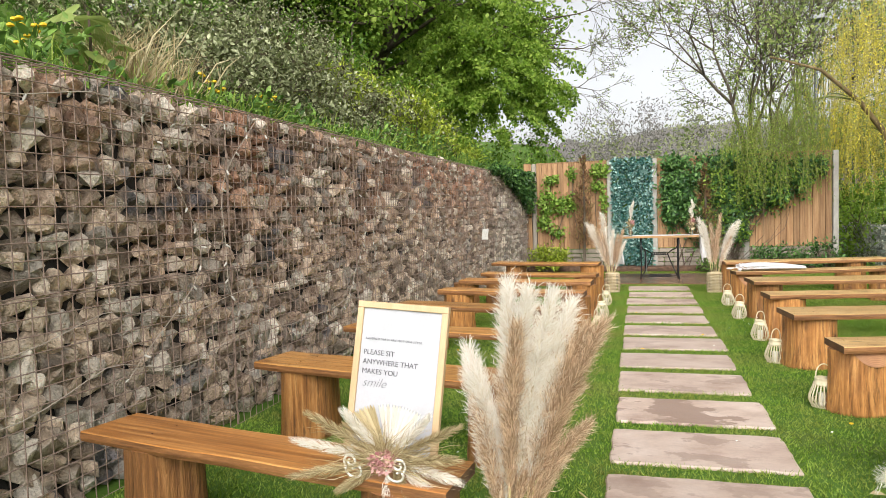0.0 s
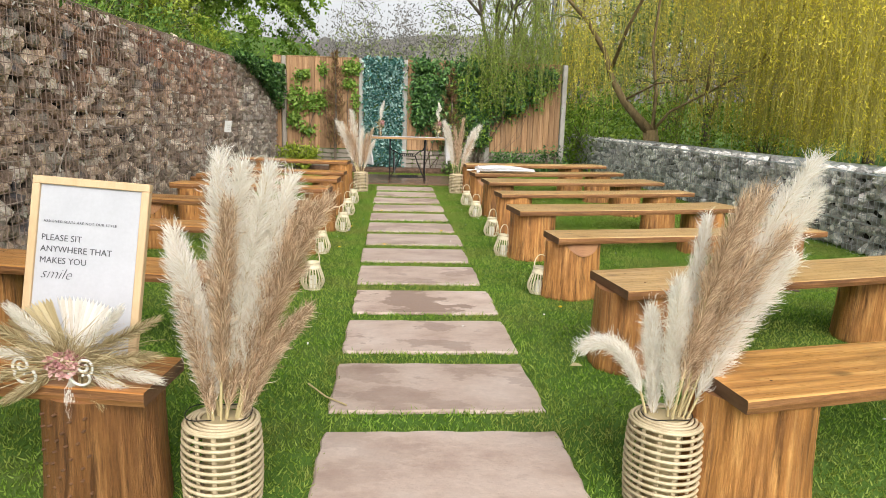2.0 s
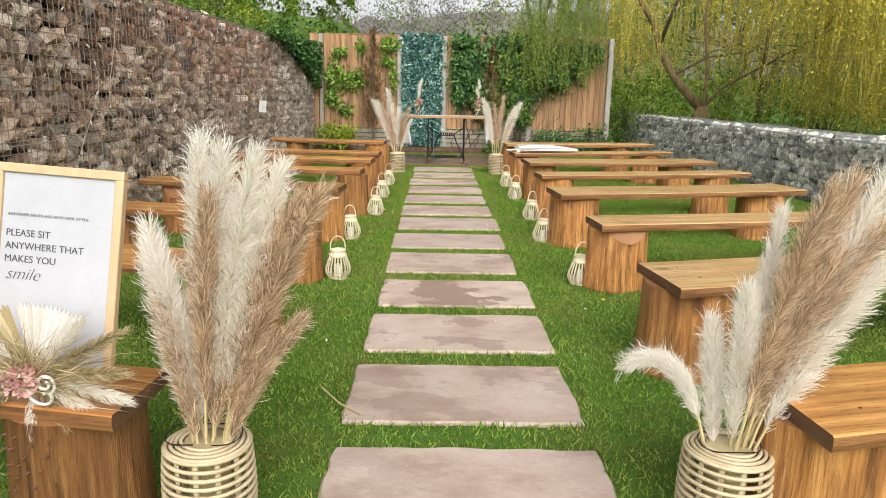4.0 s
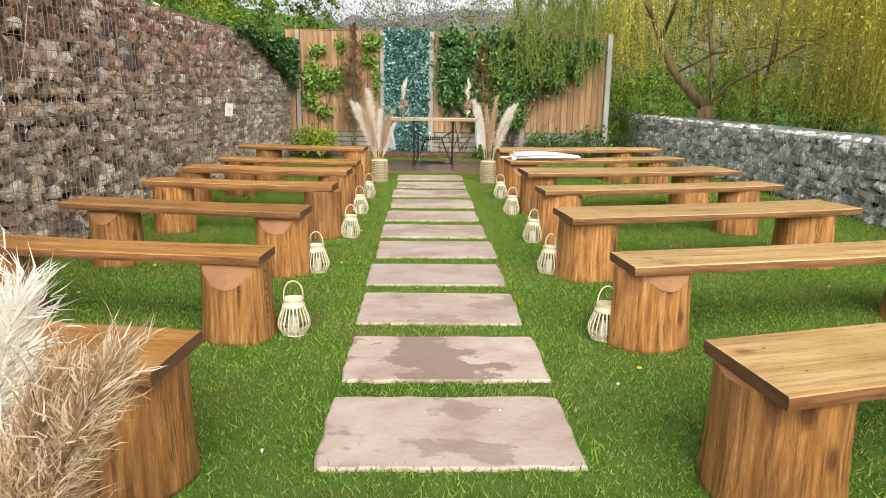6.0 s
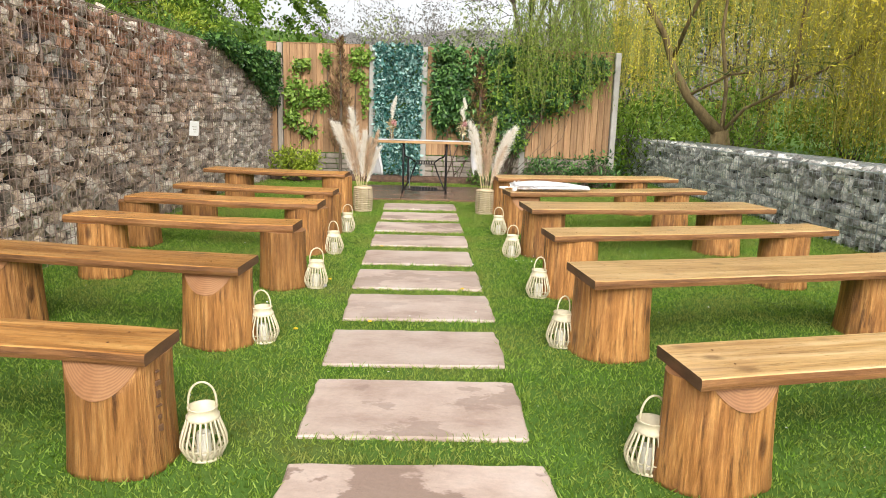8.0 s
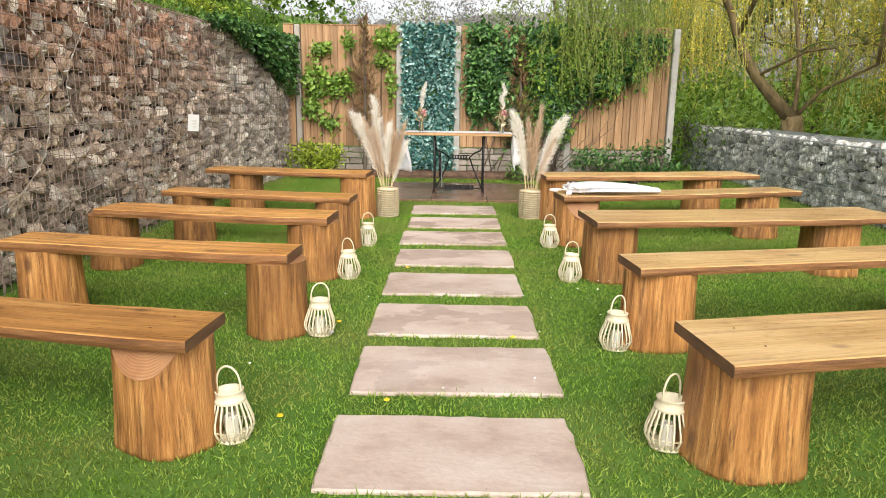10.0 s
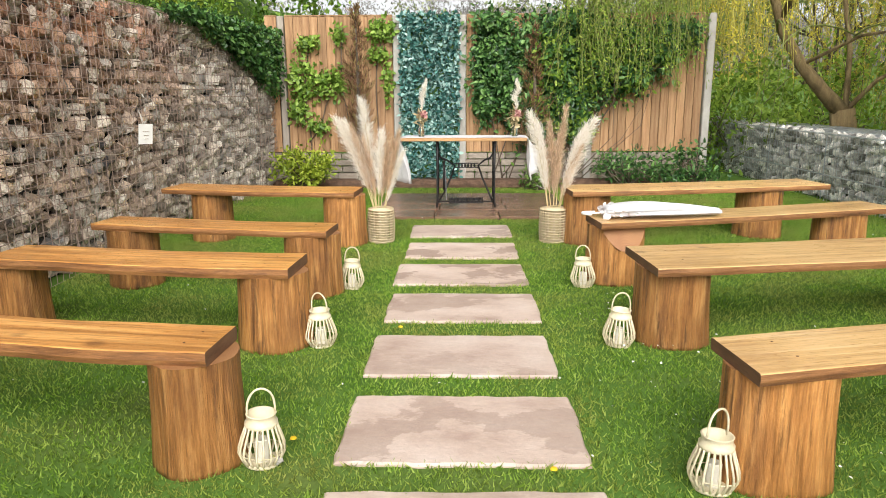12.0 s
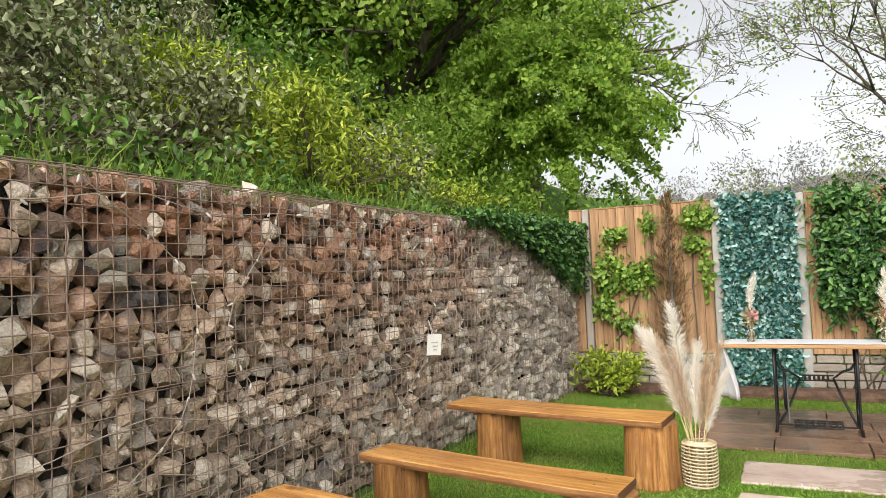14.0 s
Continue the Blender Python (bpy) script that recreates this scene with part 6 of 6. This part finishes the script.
# ---- ceremony table ----
TX0, TX1, TY0, TY1, TZ = -0.645, 0.705, 13.20, 13.62, 0.785
table = thing("sewing_table", "wooden table top on a black cast-iron treadle base", "table", pose(0.03, 13.41, 0))
part("tabletop", Geo().box((0, 0, TZ - 0.018), (1.35, 0.42, 0.034), 0.005), M_TABLE, table)
for sgn, x in ((-1, -0.285), (1, 0.335)):
    for y in (-0.14, 0.16):
        part("leg", Geo().tube([(x + 0.012 * sgn, y * 1.08, 0.012), (x, y, 0.1), (x, y, 0.45), (x, y, 0.75)], [0.016, 0.012, 0.011, 0.014], 8), M_IRON, table, smooth=True)
    for z in (0.09, 0.40, 0.72):
        part("side_bar", Geo().tube([(x, -0.14, z), (x, 0.01, z + 0.015), (x, 0.16, z)], 0.009, 6), M_IRON, table)
    part("side_scroll", Geo().tube([(x, 0.01 + 0.11 * math.cos(a), 0.25 + 0.13 * math.sin(a)) for a in np.linspace(0, 2 * math.pi, 20, endpoint=False)], 0.007, 6, closed=True), M_IRON, table, smooth=True)
for sgn, x in ((-1, -0.285), (1, 0.335)):
    c = 0.035
    part("brace_arm", Geo().tube([(x, 0.12, 0.60), (x - sgn * 0.035, 0.12, 0.545), (x - sgn * 0.10, 0.12, 0.52), (c + sgn * 0.13, 0.12, 0.46), (c + sgn * 0.175, 0.11, 0.33), (c + sgn * 0.24, 0.08, 0.18), (x - sgn * 0.015, 0.0, 0.08)], 0.011, 7), M_IRON, table, smooth=True)
part("crossbar", Geo().box((0.035, 0.12, 0.485), (0.27, 0.014, 0.012), 0.003), M_IRON, table)
part("crossbar", Geo().box((0.035, 0.12, 0.44), (0.27, 0.014, 0.012), 0.003), M_IRON, table)
for k in range(6):
    part("cast_motif", Geo().box((-0.052 + 0.035 * k, 0.12, 0.462), (0.02, 0.012, 0.036), 0.003), M_IRON, table)
for k in range(9):
    part("treadle_bar", Geo().box((0.03 - 0.18 + 0.045 * k, -0.01, 0.085), (0.012, 0.2, 0.012), 0.002, pose(0, 0, 0, 6, 0, 0)), M_IRON, table)
for y in (-0.11, -0.04, 0.03, 0.09):
    part("treadle_bar", Geo().box((0.03, y, 0.085 + y * 0.1), (0.38, 0.012, 0.014), 0.002), M_IRON, table)
part("treadle_axle", Geo().tube([(-0.285, -0.02, 0.075), (0.335, -0.02, 0.075)], 0.008, 7), M_IRON, table)
part("flywheel", Geo().tube([(-0.215, 0.03 + 0.155 * math.cos(a), 0.36 + 0.155 * math.sin(a)) for a in np.linspace(0, 2 * math.pi, 28, endpoint=False)], 0.012, 7, closed=True), M_IRON, table, smooth=True)
for k in range(5):
    a = 2 * math.pi * k / 5
    part("spoke", Geo().tube([(-0.215, 0.03, 0.36), (-0.215, 0.03 + 0.15 * math.cos(a), 0.36 + 0.15 * math.sin(a))], 0.006, 5), M_IRON, table)
part("pitman_rod", Geo().tube([(-0.19, -0.02, 0.09), (-0.2, 0.06, 0.42)], 0.006, 6), M_STEEL, table)


def cloth_geo():
    """A runner over the table: flat on top, falling in folds past both ends."""
    g, nu, nv = Geo(), 46, 16
    vs = []
    for i in range(nu + 1):
        u = -1.12 + 2.24 * i / nu
        for j in range(nv + 1):
            v = j / nv
            y = -0.208 + 0.41 * v
            if abs(u) < 0.675:
                p = (u, y, TZ + 0.004)
            else:
                s_, k = abs(u) - 0.675, 1 if u > 0 else -1
                fold = math.sin(v * 13 + k) * 0.03 * min(1, s_ * 5)
                drop = s_ * (1.12 if k < 0 else 1.05 - 0.35 * v)
                p = (k * (0.69 + s_ * (0.20 if k > 0 else -0.10) + (v - 0.5) * 0.16 * min(1, s_ * 3)) + fold, y * (1 - 0.35 * min(1, s_ * 2)) - (0.10 * s_), TZ + 0.004 - drop)
            vs.append(p)
    m = nv + 1
    g.add(vs, [(i * m + j, (i + 1) * m + j, (i + 1) * m + j + 1, i * m + j + 1) for i in range(nu) for j in range(nv)])
    return g


ob = single("table_runner", cloth_geo(), M_CLOTH, "white linen runner hanging off both table ends", "tablecloth", smooth=True, m=pose(0.03, 13.41, 0))
so = ob.modifiers.new("thickness", "SOLIDIFY")
so.thickness, so.offset = 0.0025, 1.0


def bud_vase(x, y, lean, label):
    v = thing("bud_vase", label, "vase", pose(x, y, TZ + 0.007), "bud vases on the table")
    part("bottle", Geo().lathe([(0.030, 0), (0.034, 0.006), (0.034, 0.07), (0.026, 0.10), (0.017, 0.13), (0.016, 0.17), (0.020, 0.178)], 18), M_GLASS, v, "clear glass bottle", smooth=True)
    part("stalks", Geo().tube([(0, 0, 0.01), (0.006, 0, 0.12), (lean * 0.02, 0, 0.28)], 0.006, 6), M_STEM, v)
    m = 700
    t = rng.beta(1.3, 1.2, m)
    p = np.stack([lean * (0.01 + 0.10 * t ** 2) + 0.018 * np.sin(t * 12) * (0 if lean > 0.4 else 1), np.zeros(m), 0.27 + 0.32 * t], 1)
    rd = unit(rng.normal(size=(m, 3)))
    e = p + rd * (0.046 * np.sin(math.pi * np.clip(0.1 + t * 0.85, 0, 1)) + 0.006)[:, None] + np.array([0, 0, 0.035])
    part("plume", blades("plume", p, e, 0.004, 0.5), M_PLUME, v)
    part("dried_leaves", leaf_mesh("leaf_wrap", rng.normal(size=(60, 3)) * np.array([0.018, 0.018, 0.04]) + np.array([0, 0, 0.2]), 0.06, (0, 0, 0.6), width=0.4), M_STRAW, v, kind="stuff")
    part("rose", leaf_mesh("rose", unit(rng.normal(size=(90, 3))) * 0.022 + np.array([0.03, -0.02, 0.235]), 0.03, (0, -0.2, 0.3), width=0.9), M_PINK, v, "dusty pink rose")


bud_vase(-0.43, 13.38, 0.6, "glass bottle with dried pampas and pink rose on table")
bud_vase(0.585, 13.38, 0.3, "glass bottle with curled white plume and rose on table")

# ---- folded parasol on a bench ----
para = thing("parasol", "folded white parasol lying across the bench plank", "parasol", pose(0.80, 10.30, 0.446, 0, 0, 7))
g = Geo()
vs, fs, nn = [], [], 28
for i in range(25):
    t = i / 24
    w_ = 0.02 + 0.058 * math.sin(math.pi * min(1, 0.18 + t * 0.55)) * (1 - 0.75 * t ** 1.6) * 1.5
    for j in range(nn):
        a = 2 * math.pi * j / nn
        q = w_ * (1 + 0.16 * math.sin(7 * a + 3 * t) + 0.06 * math.sin(13 * a))
        vs.append((0.16 + 0.80 * t, q * math.cos(a) * 1.25, max(0.0, 0.5 * w_ + q * math.sin(a) * 0.5)))
fs = [(i * nn + j, (i + 1) * nn + j, (i + 1) * nn + (j + 1) % nn, i * nn + (j + 1) % nn) for i in range(24) for j in range(nn)]
g.add(vs, fs + [tuple(range(nn)), tuple(range(25 * nn - 1, 24 * nn - 1, -1))])
part("canopy", g, M_CLOTH, para, smooth=True)
part("shaft", Geo().tube([(0.05, 0, 0.022), (0.2, 0, 0.03), (0.98, 0, 0.012)], 0.006, 6), M_WHITE, para)
part("crook_handle", Geo().tube([(0.07 - 0.05 * math.sin(a) - 0.0, 0.045 - 0.045 * math.cos(a), 0.016) for a in np.linspace(0, math.pi, 12)] + [(0.12, 0.09, 0.016)], 0.009, 7), M_WHITE, para, smooth=True)
part("ruffle", leaf_mesh("ruffle", np.stack([rng.uniform(0.16, 0.4, 160), rng.normal(size=160) * 0.06, rng.uniform(0.01, 0.05, 160)], 1), 0.04, (-0.5, 0, 0.2), width=0.9), M_CLOTH, para, kind="stuff")

# ---- tag and string lights on the tall wall ----
tag = thing("hanging_tag", "white printed card hung by string on wire mesh", "tag", Matrix.Translation((WALL_X + 0.09, 11.60, 0.93)) @ pose(0, 0, 0, 0, 0, 0))
part("card", Geo().box((0, 0, 0), (0.004, 0.125, 0.17), 0.001, pose(0, 0, 0, -3, 6, -38)), M_DAISY, tag)
for k in range(3):
    part("print_line", Geo().box((0.006, 0.0, 0.02 - 0.03 * k), (0.002, 0.06 - 0.014 * k, 0.005), 0, pose(0, 0, 0, -3, 6, -38)), M_CABLE, tag)
part("string", Geo().tube([(0, -0.03, 0.08), (-0.02, -0.045, 0.2)], 0.0025, 4), M_WHITE, tag)
part("string", Geo().tube([(0, 0.0, 0.08), (-0.02, -0.045, 0.2)], 0.0025, 4), M_WHITE, tag)

lights = thing("string_lights", "clear-cable fairy lights zigzagging over the wire mesh", "string lights")
BULB = Geo().lathe([(0.004, 0), (0.0062, 0.006), (0.0062, 0.026), (0.003, 0.034)], 7).mesh("bulb")
xw = WALL_X + 0.014
runs = []
for k in range(8):
    y0 = 2.2 + 1.28 * k
    runs.append([(xw + 0.008, y0 + 0.62 * math.sin(t * 3.1) * (1 if k % 2 else -0.7) + 0.05 * math.sin(11 * t + k), 1.96 - 1.35 * t - 0.1 * math.sin(2 * t)) for t in np.linspace(0, 1, 14)])
for z0, dz in ((1.90, 0.05), (0.86, 0.07), (0.6, 0.09)):
    runs.append([(xw + 0.008 + float(wall_shift(2.0 + 13.2 * t)), 2.0 + 13.2 * t, z0 - dz * abs(math.sin(t * 30)) + 0.02 * math.sin(t * 77)) for t in np.linspace(0, 1, 110)])
count = 0
for path in runs:
    cable = part("cable", Geo().tube(path, 0.0028, 4), M_CABLE, lights)
    step = 1 if len(path) < 20 else 2
    for i in range(0, len(path), step):
        if count < 150:
            count += 1
            part("bulb", BULB, M_BULB, cable, m=Matrix.Translation(path[i]) @ pose(0, 0, 0, r.uniform(90, 200), r.uniform(-40, 40), r.uniform(0, 360)))

orn = thing("wire_ornament", "small white double-loop wire ornament on the low wall", "ornament", pose(4.7, 7.15, ETOP + 0.006))
for dy in (-0.06, 0.06):
    part("loop", Geo().tube([(0, dy + 0.05 * math.cos(a), 0.13 + 0.055 * math.sin(a)) for a in np.linspace(-0.9, math.pi + 0.9, 18)], 0.006, 6), M_WHITE, orn, smooth=True)
    part("stake", Geo().tube([(0, dy * 0.5, 0), (0, dy * 0.6, 0.09)], 0.005, 5), M_WHITE, orn)

# ---- lawn detail ----
def dandelion(x, y):
    g, b = Geo().tube([(0, 0, 0), (0.002, 0, 0.035)], 0.0015, 4), Geo()
    ob = thing("dandelion", "small yellow dandelion flower in the lawn", "flower", pose(x, y, 0.0), "dandelions in the lawn")
    part("stalk", g, M_WEED, ob)
    part("flower", Geo().lathe([(0.003, 0.032), (0.0125, 0.036), (0.011, 0.041), (0.004, 0.043)], 10), M_YELLOW, ob)


for x, y in ((0.86, 4.98), (-0.27, 7.02), (-0.66, 6.86), (-1.9, 6.75), (-0.33, 9.24), (0.30, 7.80), (-0.62, 8.0)):
    dandelion(x, y)
n = 150
pts = np.stack([np.concatenate([rng.normal(size=60) * 0.3 + 1.05, rng.uniform(-2.5, 4, 90)]), np.concatenate([rng.normal(size=60) * 0.8 + 8.4, rng.uniform(3, 14, 90)]), np.full(n, 0.03)], 1)
single("daisies", leaf_mesh("daisies", pts, 0.012, (0, 0, 0.0), 0.5, 1.0, face=(0, 0, 3)), M_DAISY, "tiny white daisies scattered through the lawn", "daisies", kind="stuff")
single("twig", Geo().tube([(-0.56, 3.72, 0.03), (-0.47, 3.58, 0.028), (-0.38, 3.50, 0.025)], 0.004, 5), M_STEM, "thin pale twig lying on the grass", "twig")
single("twig", Geo().tube([(2.55, 5.55, 0.03), (2.62, 5.5, 0.04), (2.72, 5.47, 0.03)], 0.008, 5), M_TWIG, "short brown twig lying on the grass", "twig")
single("fallen_leaf", leaf_mesh("fallen_leaf", np.array([[0.66, 3.95, 0.03]]), 0.07, (1, 0, 0), 0.1, 0.6), M_STRAW, "dry tan leaf lying on the lawn", "leaf")
single("stone", array_mesh("stone", STONES[3][0] * 0.03 + np.array([-0.64, 7.87, 0.02]), STONES[3][1], True), M_CONC, "small white pebble beside a lantern", "pebble")


def lawn(n, seed, tall, x0, x1, y0, y1):
    """Blades of mown grass, thicker tufts along the rims of the stones, none on stone or bed."""
    q = np.random.default_rng(seed)
    x, y = q.uniform(x0, x1, n), q.uniform(y0, y1, n)
    keep = ~((x > -0.89) & (x < 1.13) & (y > 12.68) & (y < 14.34)) & ~((y > 15.05) & (x < 3.27))
    rim = np.zeros(n, bool)
    for far in SLABS:
        inside = (np.abs(x) < 0.445) & (y < far - 0.005) & (y > far - SLAB_D + 0.005)
        keep &= ~inside
        rim |= (np.abs(x) < 0.5) & (y < far + 0.05) & (y > far - SLAB_D - 0.05)
    bare = np.array([noise.noise((a * 1.3, b * 1.3, 3.0)) for a, b in zip(x[::20], y[::20])]).repeat(20)[:n]
    x, y, rim, bare = x[keep], y[keep], rim[keep], bare[keep]
    m = len(x)
    base = np.stack([x, y, np.full(m, -0.002)], 1)
    h = tall * q.uniform(0.5, 1.3, m) * (1 + 0.35 * rim) * (1 + 0.5 * bare)
    tip = base + np.stack([q.normal(size=m) * 0.55 * h, q.normal(size=m) * 0.55 * h, h], 1)
    s = unit(np.cross(tip - base, q.normal(size=(m, 3)))) * 0.0036
    out = np.stack([base - s, base + s, tip], 1).reshape(-1, 3)
    return array_mesh("grass", out, np.arange(3 * m).reshape(-1, 3))


single("grass", lawn(620000, 4, 0.019, -2.74, 4.25, 2.3, 15.3), M_GRASS, "short mown green lawn grass", "grass", kind="stuff")
